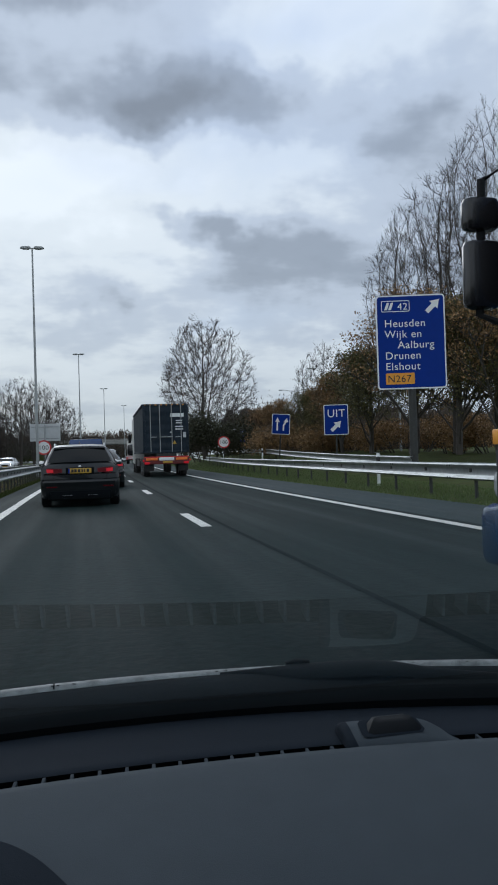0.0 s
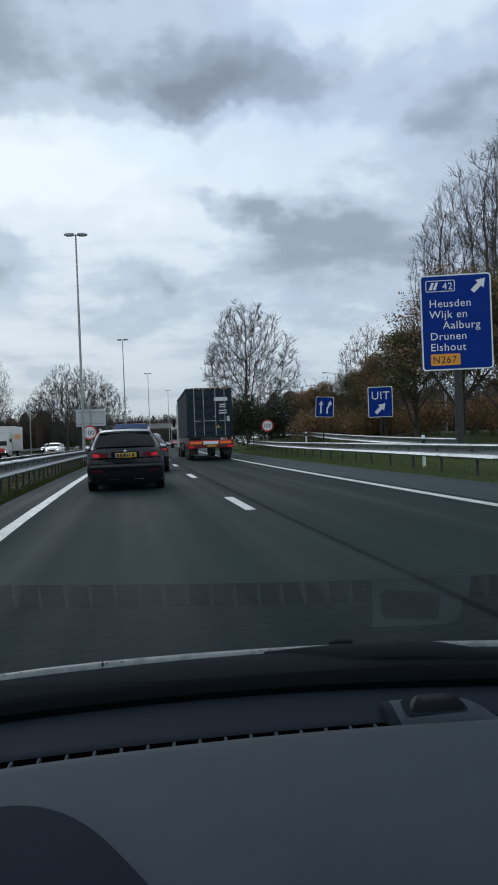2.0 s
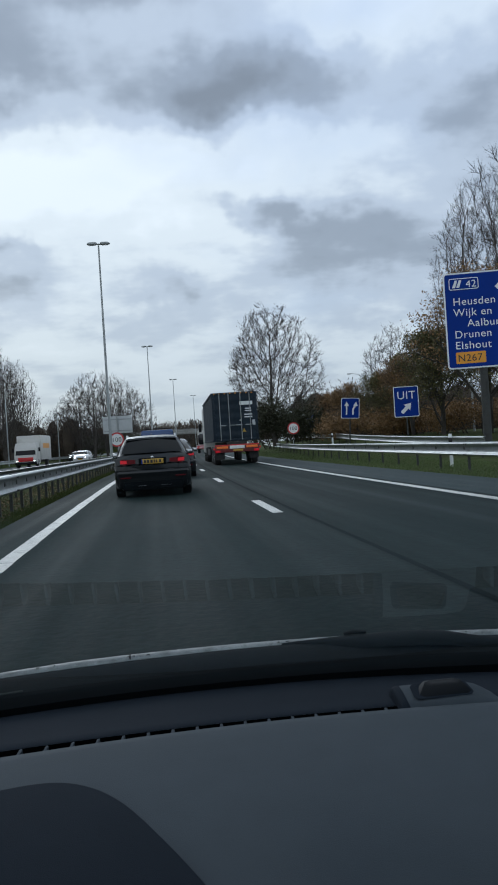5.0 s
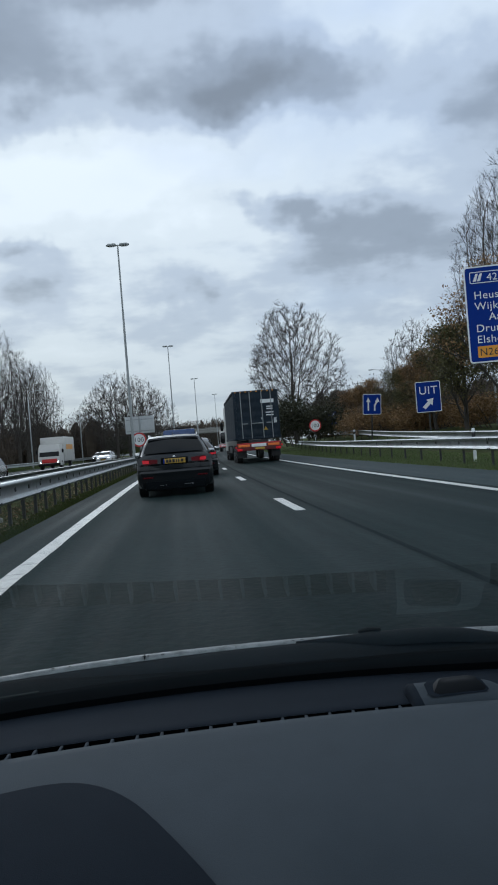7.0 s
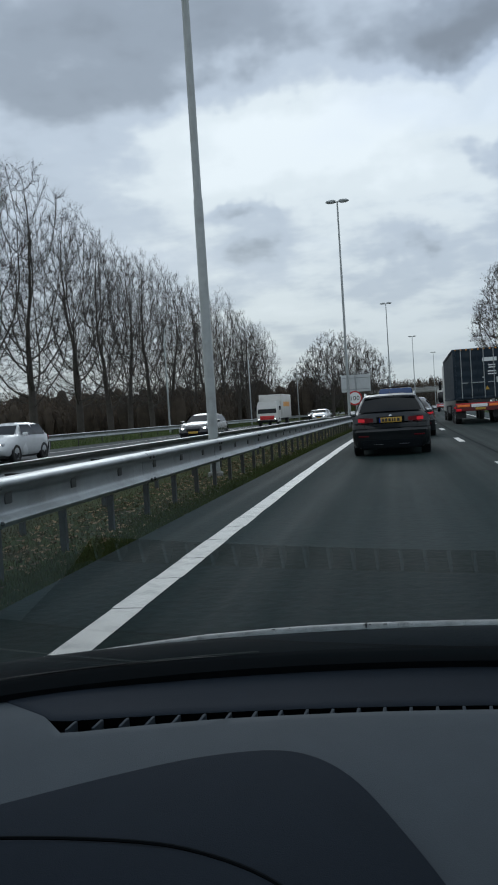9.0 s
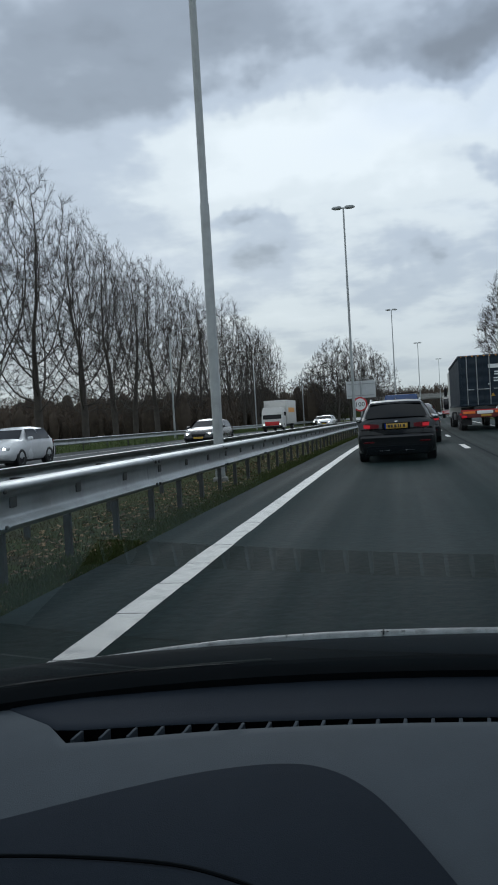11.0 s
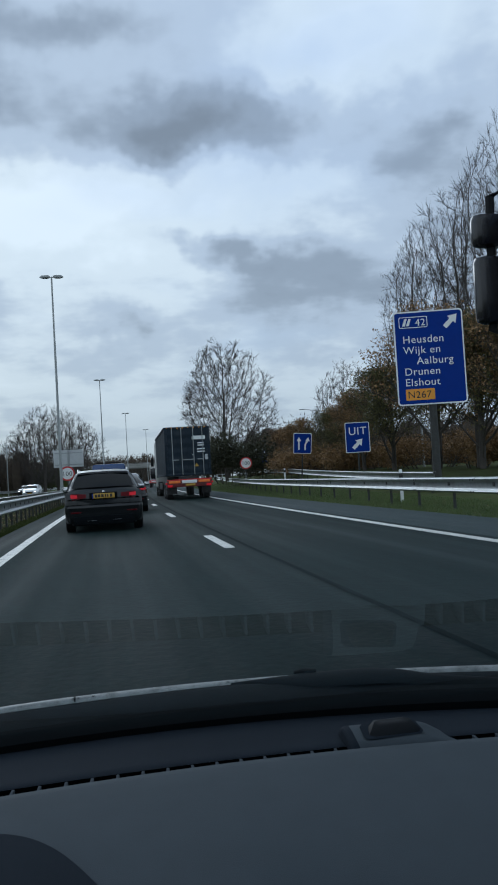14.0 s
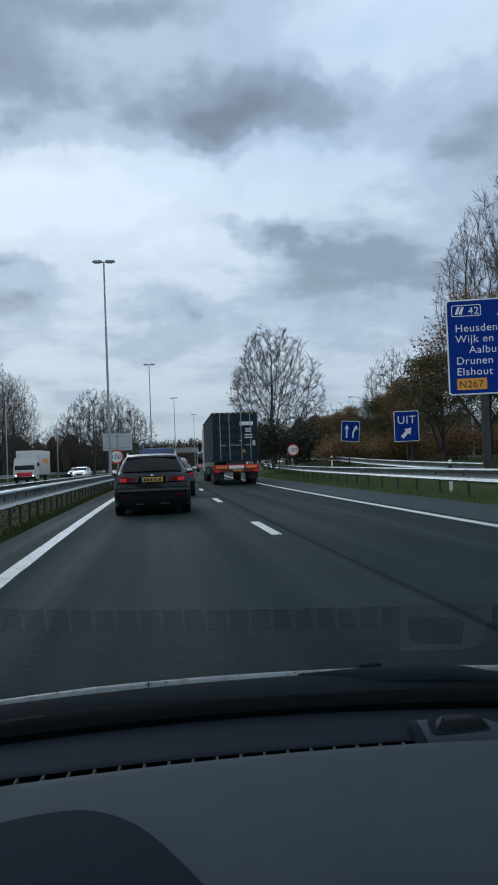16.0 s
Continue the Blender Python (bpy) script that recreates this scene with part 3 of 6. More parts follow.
def on_verge(u0, u1, s0, s1, right=False):
    def place(rng):
        s = near_first(rng, s0, s1)
        u = rng.uniform(u0, u1)
        if right:
            u = 7.5 + (u - u0) / (u1 - u0) * (right_line(s) + 2.5 - 7.5)
        return on_road(u, s, rise(u, s) + 0.015)
    return place


def ragged_edge(rng):
    """Grass that creeps over the edge of the asphalt in tufts."""
    s = near_first(rng, 2, 90)
    reach = -2.50 + 0.07 * math.sin(s * 1.7) + 0.05 * math.sin(s * 4.9 + 1) + 0.04 * math.sin(s * 11.3)
    u = reach - abs(rng.gauss(0, 0.30))
    return on_road(u, s, rise(u, s) + 0.012)


scatter("grass", "brown and yellowing grass under the median's rails", MEDIAN_BLADE, 90000, on_verge(-5.7, -2.60, 2, 110), 0.034, 11, True)
scatter("grass", "short green grass along the edge of the median", MEDIAN_GREEN, 90000, ragged_edge, 0.042, 17, True)
scatter("grass", "green mown verge grass beside the hard shoulder", BLADE, 80000, on_verge(0, 1, 6, 110, True), 0.06, 12, True)
scatter("grass", "long grass beyond the oncoming carriageway", BLADE, 14000, on_verge(-27, -19.2, 14, 120), 0.22, 13, True)
scatter("fallen_leaves", "brown fallen leaves in the median grass", LITTER, 6500, on_verge(-4.4, -2.50, 2.5, 60), 0.038, 14, False)
scatter("fallen_leaves", "brown fallen leaves along the shoulder's edge", LITTER, 900, on_verge(0, 0.35, 7, 60, True), 0.032, 15, False)


# ---- lamp masts ----
def lamp_mast():
    mast = thing("lamp_mast", "tall tapered grey steel lamp mast with two heads in the median", "lamp post", "median lamp masts")
    part("base", Shape().lathe((0, 0, 0), (0, 0, 1), [(0.16, -0.2), (0.16, 0.0), (0.135, 0.02)], 12), BRICKY, mast)
    part("pole", Shape().lathe((0, 0, 0), (0, 0, 1), [(0.105, 0.03), (0.102, 3.0), (0.094, 5.6), (0.082, 5.68), (0.078, 9.0), (0.072, 11.0), (0.062, 11.05), (0.056, 15.3), (0.045, 15.55)], 14), MAST, mast)
    part("access_door", Shape().box((0.025, -0.099, 1.25), (0.080, 0.014, 0.50), 0.006), MAST, mast)
    part("crossbar", Shape().tube([(-0.30, 0, 15.5), (0.30, 0, 15.5)], 0.035, 8), MAST, mast)
    for side in (-1, 1):
        head = part("lamp_head", Shape().loft([[(side * (0.10 + x), y * w, 15.52 + z * h) for y, z in ((-1, 0), (-0.8, 1), (0.8, 1), (1, 0), (0.7, -0.6), (-0.7, -0.6))]
                                               for x, w, h in ((0, 0.10, 0.07), (0.12, 0.15, 0.12), (0.55, 0.15, 0.11), (0.70, 0.07, 0.04))], True, True), MAST, mast)
        part("lens", Shape().box((side * 0.43, 0, 15.45), (0.40, 0.20, 0.05), 0.02), LENS, head)
    return mast


MAST_ONE = lamp_mast()
MAST_ONE.matrix_basis = road_pose(-3.7, 57)
for k in range(1, 6):
    copy_thing(MAST_ONE, road_pose(-3.7, 57 + 58 * k))
copy_thing(MAST_ONE, road_pose(-3.7, 16.5))


def street_lamp():
    lamp = thing("street_lamp", "slim grey street lamp with one curved arm", "lamp post", "street lamps")
    part("pole", Shape().lathe((0, 0, 0), (0, 0, 1), [(0.10, -0.3), (0.09, 1.5), (0.075, 5.0), (0.055, 9.0)], 10), MAST, lamp)
    part("arm", Shape().tube([(0, 0, 8.9), (-0.08, 0, 9.5), (-0.35, 0, 9.85), (-1.1, 0, 9.98), (-1.5, 0, 10.0)], 0.04, 7), MAST, lamp)
    head = part("lamp_head", Shape().box((-1.75, 0, 10.0), (0.75, 0.24, 0.13), 0.05), MAST, lamp)
    part("lens", Shape().box((-1.80, 0, 9.93), (0.5, 0.18, 0.05), 0.02), LENS, head)
    return lamp


SLIM = street_lamp()
SLIM.matrix_basis = road_pose(24.0, 62, 1.0)
for s in (95, 128, 160):
    copy_thing(SLIM, road_pose(24.0 + (s - 62) * 0.07, s, 1.0))
for s in (38, 72, 106, 140, 174, 210):
    copy_thing(SLIM, road_pose(-21.6, s, 0.0, 180))


# ---- trees ----
def grow(rng, height, trunk_share, spread, levels, lift, segs, radius, dome):
    """Branches as (points, radii, level) from the ground up."""
    limbs = []

    def limb(p, d, length, r, level):
        n = 4 if level < 2 else 3 if level < 3 else 2
        pts, rad = [p], [r]
        taper = 0.45 if level else 0.62
        for i in range(n):
            d = (d + Vector((rng.gauss(0, 1), rng.gauss(0, 1), rng.gauss(0, 0.6))) * (0.07 + 0.035 * level if level else 0.035) + Vector((0, 0, lift * (0.3 + 0.25 * level)))).normalized()
            step = p + d * (length / n)
            if level and math.hypot(step.x, step.y) ** 2 / dome[0] ** 2 + ((step.z - dome[1]) / dome[2]) ** 2 > rng.uniform(0.72, 1.12):
                break
            p = step
            pts.append(p)
            rad.append(max(0.0035, r * (1 - (1 - taper) * (i + 1) / n)))
        n = len(pts) - 1
        if n == 0:
            return
        limbs.append((pts, rad, level))
        if level >= levels:
            return
        count = segs[level]
        for k in range(count):
            f = 0.30 + 0.70 * (k + rng.random()) / count
            if level == 0:
                f = trunk_share + (1 - trunk_share) * (k + rng.random() * 0.8) / count
            i = min(n - 1, int(f * n))
            q = pts[i].lerp(pts[i + 1], f * n - i)
            out = Vector((rng.gauss(0, 1), rng.gauss(0, 1), 0))
            out = (out - d * out.dot(d)).normalized()
            a = spread * rng.uniform(0.65, 1.25)
            nd = (d * math.cos(a) + out * math.sin(a)).normalized()
            nl = length * rng.uniform(0.42, 0.72) * (1.0 if level else (1.15 - 0.55 * f))
            limb(q, nd, nl, max(0.005, r * (rng.uniform(0.30, 0.46) if level else rng.uniform(0.28, 0.46))), level + 1)

    limb(Vector((0, 0, -0.2)), Vector((rng.gauss(0, 0.03), rng.gauss(0, 0.03), 1)).normalized(), height, radius, 0)
    return limbs


def bare_tree(name, label, seed, height, trunk_share=0.25, spread=0.6, levels=4, lift=0.25, segs=(13, 7, 6, 4), radius=0.22, leaves=0, leaf=0.10, leaf_mat=None, stems=1, lowest=0.0, dome=(9, 7, 8)):
    rng = random.Random(seed)
    tree = thing(name, label, "tree", "roadside trees")
    trunk, boughs, twigs = Shape(), Shape(), Shape()
    tips = []
    for k in range(stems):
        limbs = grow(rng, height * 0.80 * rng.uniform(0.85, 1.0), trunk_share, spread, levels, lift, segs, radius, dome)
        lean = Matrix.Rotation(rng.uniform(0.05, 0.28) if stems > 1 else 0, 4, Vector((math.cos(k * 2.4), math.sin(k * 2.4), 0)))
        for pts, rad, level in limbs:
            pts = [lean @ p for p in pts]
            where = trunk if level == 0 else boughs if level < 3 else twigs
            where.tube(pts, rad, (9, 6, 4, 3, 3, 3)[min(level, 5)], level == 0)
            if level >= levels - 1:
                tips += pts[1:]
    part("trunk", trunk, BARK, tree)
    part("boughs", boughs, BARK, tree)
    part("twigs", twigs, TWIG, tree)
    if leaves:
        crown = Shape()
        tips = [p for p in tips if p.z > lowest] or tips
        for _ in range(leaves):
            p = rng.choice(tips) + Vector((rng.gauss(0, 1), rng.gauss(0, 1), rng.gauss(0, 0.8))) * leaf * 2.6
            a, b = Vector((rng.gauss(0, 1), rng.gauss(0, 1), rng.gauss(0, 1))).normalized(), Vector((rng.gauss(0, 1), rng.gauss(0, 1), rng.gauss(0, 1))).normalized()
            h = leaf * rng.uniform(0.6, 1.3)
            crown.add([p - a * h, p - b * h * 0.55, p + a * h, p + b * h * 0.55], [(0, 1, 2, 3)])
        part("crown", crown, leaf_mat, tree, smooth=0)
    return tree


def branch_out(rng, height, half, base, low, count, step=0.5, kill=0.85, reach=4.0):
    """Branch points that grow towards free room in an egg-shaped crown: their places, and the point that each one grew from."""
    free = []
    while len(free) < count:
        p = Vector((rng.uniform(-1, 1), rng.uniform(-1, 1), rng.uniform(-1, 1)))
        r = p.length
        if r > 1 or rng.random() > 0.70 + 0.30 * r:
            continue
        wide = half * (1.0 - 0.16 * p.z) * (0.86 + 0.14 * math.sin(3 * math.atan2(p.y, p.x) + height))
        free.append((p.x * wide, p.y * wide, (low + height) / 2 + p.z * (height - low) / 2))
    free = np.array(free)
    places, source = [Vector((0, 0, -0.3))], [-1]
    lean = Vector((rng.gauss(0, 0.03), rng.gauss(0, 0.03), 0))
    while places[-1].z < base:
        lean += Vector((rng.gauss(0, 0.012), rng.gauss(0, 0.012), 0))
        places.append(places[-1] + (Vector((0, 0, 1)) + lean) * step)
        source.append(len(places) - 2)
    near = np.full(len(free), 1e9)
    owner = np.zeros(len(free), int)

    def meet(first):
        for i in range(first, len(places)):
            d = np.linalg.norm(free - np.array(places[i]), axis=1)
            closer = d < near
            near[closer], owner[closer] = d[closer], i

    meet(0)
    shoots = {}
    for _ in range(150):
        live = (near < reach) & (near > kill)
        if not live.any():
            break
        first = len(places)
        for i in sorted(set(owner[live].tolist())):
            if shoots.get(i, 0) >= 6:
                near[live & (owner == i)] = 0.0
                continue
            pull = free[live & (owner == i)] - np.array(places[i])
            d = Vector((pull / np.linalg.norm(pull, axis=1)[:, None]).mean(axis=0)).normalized()
            before = (places[i] - places[source[i]]).normalized() if source[i] >= 0 else Vector((0, 0, 1))
            d = (d + before * (0.85 if not shoots.get(i) else 0.15) + Vector((rng.gauss(0, 0.10), rng.gauss(0, 0.10), rng.gauss(0, 0.07) + 0.14))).normalized()
            places.append(places[i] + d * step)
            source.append(i)
            shoots[i] = shoots.get(i, 0) + 1
        meet(first)
    return places, source


def winter_tree(name, label, seed, height, half, base, low, count, trunk_r, step=0.5, kill=0.85, twiggy=2, twig_len=0.8, leaves=300, leaf=0.06, twig_r=0.0095):
    """A bare tree: trunk, boughs that fork through the crown, and fine twigs on all thin wood."""
    rng = random.Random(seed)
    tree = thing(name, label, "tree", "roadside trees")
    places, source = branch_out(rng, height, half, base, low, count, step, kill)
    n = len(places)
    area, kids = [0.0] * n, [[] for _ in range(n)]
    for i in range(n - 1, 0, -1):
        area[i] = area[i] or 1.0
        area[source[i]] += area[i]
        kids[source[i]].append(i)
    swell = math.log(trunk_r / 0.009) / math.log(area[0])
    radius = [0.009 * max(1.0, a) ** swell for a in area]
    trunk, boughs, twigs = Shape(), Shape(), Shape()
    starts = [(0, None)]
    while starts:
        i, root = starts.pop()
        chain, rad = ([places[root]], [min(radius[root] * 0.7, radius[i] * 1.25)]) if root is not None else ([], [])
        thick = radius[i]
        while True:
            chain.append(places[i])
            rad.append(radius[i])
            if not kids[i]:
                break
            main = max(kids[i], key=lambda q: area[q])
            starts += [(q, i) for q in kids[i] if q != main]
            i = main
        if len(chain) > 1:
            (trunk if root is None else boughs).tube(chain, rad, 9 if root is None else 6 if thick > 0.06 else 4 if thick > 0.02 else 3, False)
    tips = []
    heart = Vector((0, 0, (low + height) * 0.42))
    for i in range(1, n):
        if radius[i] > 0.06 or rng.random() < 0.32:
            continue
        d = (places[i] - places[source[i]]).normalized()
        for _ in range(twiggy if kids[i] else twiggy + 1):
            w = (d * 0.7 + (places[i] - heart).normalized() * 0.45 + Vector((rng.gauss(0, 0.42), rng.gauss(0, 0.42), rng.gauss(0.20, 0.3)))).normalized()
            q = places[source[i]].lerp(places[i], rng.random())
            size = twig_len * rng.uniform(0.5, 1.2)
            mid = q + w * size * 0.5
            tip = mid + (w + Vector((rng.gauss(0, 0.25), rng.gauss(0, 0.25), rng.gauss(0.22, 0.2)))).normalized() * size * 0.5
            twigs.sprig([q, mid, tip], twig_r)
            for _ in range(3):
                root = q.lerp(mid, rng.uniform(0.4, 1.0))
                side = root + (w + Vector((rng.gauss(0, 0.6), rng.gauss(0, 0.6), rng.gauss(0.3, 0.35)))).normalized() * size * rng.uniform(0.3, 0.55)
                twigs.sprig([root, side], twig_r * 0.8)
                tips.append(side)
            tips.append(tip)
    part("trunk", trunk, BARK, tree)
    part("boughs", boughs, BARK, tree)
    part("twigs", twigs, TWIG, tree)
    crown = Shape()
    for _ in range(leaves):
        p = rng.choice(tips)
        a, b = Vector((rng.gauss(0, 1), rng.gauss(0, 1), rng.gauss(0, 1))).normalized(), Vector((rng.gauss(0, 1), rng.gauss(0, 1), rng.gauss(0, 1))).normalized()
        h = leaf * rng.uniform(0.6, 1.3)
        crown.add([p - a * h, p - b * h * 0.55, p + a * h, p + b * h * 0.55], [(0, 1, 2, 3)])
    part("crown", crown, SPARSE, tree, smooth=0)
    return tree


def at_bearing(azimuth, distance, z=0.0, turn=0.0, scale=1.0):
    """A place seen from the car: degrees to the left of straight ahead, and metres."""
    a = radians(azimuth)
    return pose(-math.sin(a) * distance, math.cos(a) * distance, z, 0, 0, turn) @ Matrix.Scale(scale, 4)


def plant(tree, m):
    """A copy with the size that the pose carries."""
    ob = copy_thing(tree, m)
    ob.matrix_basis = m
    return ob


ROUND = winter_tree("bare_tree", "large bare deciduous tree with a round crown of fine twigs", 3, 14.5, 5.8, 1.6, 1.4, 2600, 0.30, 0.40, 0.50, 3, 0.95, 1500, twig_r=0.013)
ROUND.matrix_basis = at_bearing(-8.8, 86, 0.9)
ROUND_FAR = winter_tree("bare_tree", "bare deciduous tree with a round crown", 14, 13.0, 5.2, 1.4, 1.0, 1500, 0.24, 0.45, 0.6, 3, 1.0, 250, twig_r=0.0115)
ROUND_FAR.matrix_basis = at_bearing(3.8, 140, 0.0) @ Matrix.Scale(1.12, 4)
POPLAR = winter_tree("poplar", "tall bare poplar with steep branches and a few last leaves", 8, 21.0, 5.0, 2.6, 2.6, 2800, 0.32, 0.45, 0.55, 2, 1.15, 400)
POPLAR.matrix_basis = pose(-25.5, 47, 0.1)
POPLAR_B = winter_tree("poplar", "tall bare poplar with steep branches in the row", 21, 20.0, 5.4, 3.0, 2.4, 2800, 0.30, 0.45, 0.55, 2, 1.15, 400)
POPLAR_B.matrix_basis = pose(-25.0, 55, 0.1)
row = random.Random(19)
for k in range(12):
    y = 62 + 7.4 * k
    plant(POPLAR if k % 2 else POPLAR_B, pose(-25.3 + 0.035 * (y - 50) + row.uniform(-0.8, 0.8), y + row.uniform(-1.2, 1.2), 0.0, 0, 0, row.uniform(0, 360)) @ Matrix.Scale(row.uniform(0.88, 1.0) - 0.0012 * (y - 62), 4))
plant(POPLAR_B, pose(-26.5, 40, 0.1, 0, 0, 200))
# a clump beside the road ahead, and low trees far beyond it
for az, d, turn, size in ((2.9, 146, 120, 1.14), (2.0, 154, 200, 1.12), (1.0, 170, 250, 1.05), (4.7, 148, 20, 1.0), (5.7, 156, 70, 0.82),
                          (-0.6, 330, 140, 0.75), (-1.6, 345, 60, 0.8), (5.9, 210, 30, 0.8), (-2.6, 360, 90, 0.8)):
    plant(ROUND_FAR, at_bearing(az, d, 0.0, turn, size))
plant(ROUND_FAR, at_bearing(-10.9, 108, 0.9, 140, 0.62))
plant(POPLAR, at_bearing(-23.4, 58, 1.0, 10, 0.82))
plant(POPLAR_B, at_bearing(-26.2, 53, 1.0, 150, 0.9))
plant(POPLAR, at_bearing(-29.0, 47, 1.0, 220, 0.9))

OAK = bare_tree("autumn_tree", "broad tree with brown and orange autumn leaves", 5, 9.5, 0.10, 0.68, 3, 0.06, (16, 9, 7), 0.22, 19000, 0.085, AUTUMN, dome=(5.0, 4.8, 4.6))
OAK.matrix_basis = at_bearing(-23.2, 47, 1.0) @ Matrix.Scale(0.98, 4)
OAK_B = bare_tree("autumn_tree", "bushy tree with olive green and brown leaves", 6, 8.5, 0.06, 0.75, 3, 0.04, (17, 9, 7), 0.19, 19000, 0.085, OLIVE, dome=(4.8, 4.2, 4.2))
OAK_B.matrix_basis = at_bearing(-20.4, 56, 1.0) @ Matrix.Scale(0.86, 4)
for az, d, kind, turn, size in ((-12.4, 92, OAK, 100, 0.58), (-14.4, 74, OAK, 260, 0.55), (-16.4, 70, OAK_B, 20, 0.66), (-18.4, 64, OAK, 200, 0.70), (-26.3, 46, OAK_B, 40, 1.0), (-29.0, 43, OAK, 30, 1.0)):
    plant(kind, at_bearing(az, d, 0.9, turn, size))
plant(ROUND_FAR, at_bearing(-17.3, 72, 0.9, 80, 0.74))


def hedge(name, label, material, centre, size, count, leaf, seed):
    """A dense shrub: leaves through a lumpy volume over a few stems."""
    rng = random.Random(seed)
    bush = thing(name, label, "shrub", "roadside shrubs")
    leaves, stems = Shape(), Shape()
    lumps = [Vector((rng.uniform(-0.7, 0.7) * size[0], rng.uniform(-0.7, 0.7) * size[1], rng.uniform(0.35, 0.7) * size[2])) for _ in range(14)]
    for p in lumps[:9]:
        stems.tube([(p.x * 0.5, p.y * 0.5, -0.3), (p.x * 0.8, p.y * 0.8, p.z * 0.6), p], [0.06, 0.04, 0.02], 5)
    for _ in range(count):
        c = rng.choice(lumps)
        d = Vector((rng.gauss(0, 1), rng.gauss(0, 1), rng.gauss(0, 1))).normalized() * rng.random() ** 0.4
        p = c + Vector((d.x * size[0] * 0.42, d.y * size[1] * 0.42, d.z * size[2] * 0.38))
        if p.z < 0:
            p.z = rng.uniform(0, 0.5)
        a, b = Vector((rng.gauss(0, 1), rng.gauss(0, 1), rng.gauss(0, 1))).normalized(), Vector((rng.gauss(0, 1), rng.gauss(0, 1), rng.gauss(0, 1))).normalized()
        h = leaf * rng.uniform(0.6, 1.4)
        leaves.add([p - a * h, p - b * h * 0.6, p + a * h, p + b * h * 0.6], [(0, 1, 2, 3)])
    part("stems", stems, BARK, bush)
    part("foliage", leaves, material, bush, smooth=0)
    bush.matrix_basis = centre
    return bush


hedge("hedge", "dark dense evergreen shrub at the foot of the trees", HEDGE, at_bearing(-9.0, 80, 0.7), (4.2, 3.0, 4.6), 14000, 0.11, 31)
SCRUB = hedge("scrub", "brown autumn undergrowth behind the guard rail", AUTUMN, at_bearing(-14.8, 70, 0.8), (4.2, 2.3, 2.6), 9000, 0.075, 32)
for az, d in ((-17.3, 68), (-20, 66), (-23, 62), (-26, 58), (-29, 56), (-12.9, 90)):
    plant(SCRUB, at_bearing(az, d, 0.8, az * 40, 1.0))
hedge("hedge", "dark shrubs between the carriageways' lamp masts far off", HEDGE, at_bearing(3.9, 175, 0.0), (4.0, 4.0, 4.5), 3000, 0.2, 33)


def far_woods(name, label, spans, seed, quads, leaf, material):
    rng = random.Random(seed)
    sh, core = Shape(), Shape()
    for az0, az1, d0, d1, h0, h1, count in spans:
        for _ in range(count):
            a, d, h = radians(rng.uniform(az0, az1)), rng.uniform(d0, d1), rng.uniform(h0, h1)
            x, y = -math.sin(a) * d, math.cos(a) * d
            sh.tube([(x, y, -0.2), (x, y, h * 0.8)], [0.16, 0.05], 4, False)
            w = h * rng.uniform(0.22, 0.36)
            # dense inner boughs that close the crown
            rings = []
            for f in (0.02, 0.18, 0.42, 0.66, 0.84, 0.94, 0.99):
                r = w * 0.46 * math.sqrt(max(0.0, 1 - (2 * f - 1) ** 2)) + 0.03
                rings.append([(x + r * rng.uniform(0.75, 1.1) * math.cos(q), y + r * rng.uniform(0.75, 1.1) * math.sin(q), h * f * 0.74) for q in [k * math.pi / 4 for k in range(8)]])
            core.loft(rings, True, True)
            for _ in range(quads):
                e = Vector((rng.gauss(0, 1), rng.gauss(0, 1), rng.gauss(0, 1))).normalized() * (0.45 + 0.55 * rng.random() ** 0.7)
                p = Vector((x + e.x * w, y + e.y * w, h * 0.50 + e.z * h * 0.50))
                q = leaf * rng.uniform(0.5, 1.4) * d / 150
                m, n = Vector((rng.gauss(0, 0.6), rng.gauss(0, 0.6), 1)).normalized() * 1.5, Vector((rng.gauss(0, 1), rng.gauss(0, 1), rng.gauss(0, 0.5))).normalized()
                sh.add([p - m * q, p - n * q * 0.26, p + m * q, p + n * q * 0.26], [(0, 1, 2, 3)])
    solid("thicket", core, THICKET, "dark inner boughs of the woods", "woods", "stuff", smooth=40)
    return solid(name, sh, material, label, "woods", "stuff", smooth=0)


far_woods("far_woods", "brown and dark autumn woods on the horizon",
          ((5, 36, 145, 190, 7.0, 10.5, 260), (2, 12, 330, 400, 9, 15, 110), (-4, 5, 430, 520, 11, 17, 110), (-9, 4, 650, 740, 16, 26, 80), (-32, -10.5, 105, 140, 7, 10, 150)), 41, 200, 0.22, WOODS)
far_woods("far_woods", "low dark undergrowth under the tree row", ((11, 36, 92, 130, 2.5, 6.5, 260), (-30, -13, 74, 86, 3.5, 5.5, 60)), 42, 210, 0.23, WOODS)


# ---- vehicles ----
def wheel(parent, x, y, r, w, n=22):
    s = 1 if x > 0 else -1
    t = part("tyre", Shape().lathe((x, y, r), (s, 0, 0), [(r * 0.62, -w / 2), (r * 0.93, -w / 2), (r, -w * 0.35), (r, w * 0.35), (r * 0.93, w / 2), (r * 0.66, w / 2), (r * 0.64, w * 0.36)], n), RUBBER, parent)
    part("rim", Shape().lathe((x, y, r), (s, 0, 0), [(r * 0.64, -w * 0.3), (r * 0.65, w * 0.40), (r * 0.55, w * 0.34), (r * 0.25, w * 0.22), (r * 0.20, w * 0.38), (r * 0.08, w * 0.40)], n), ALLOY, t)
    return t


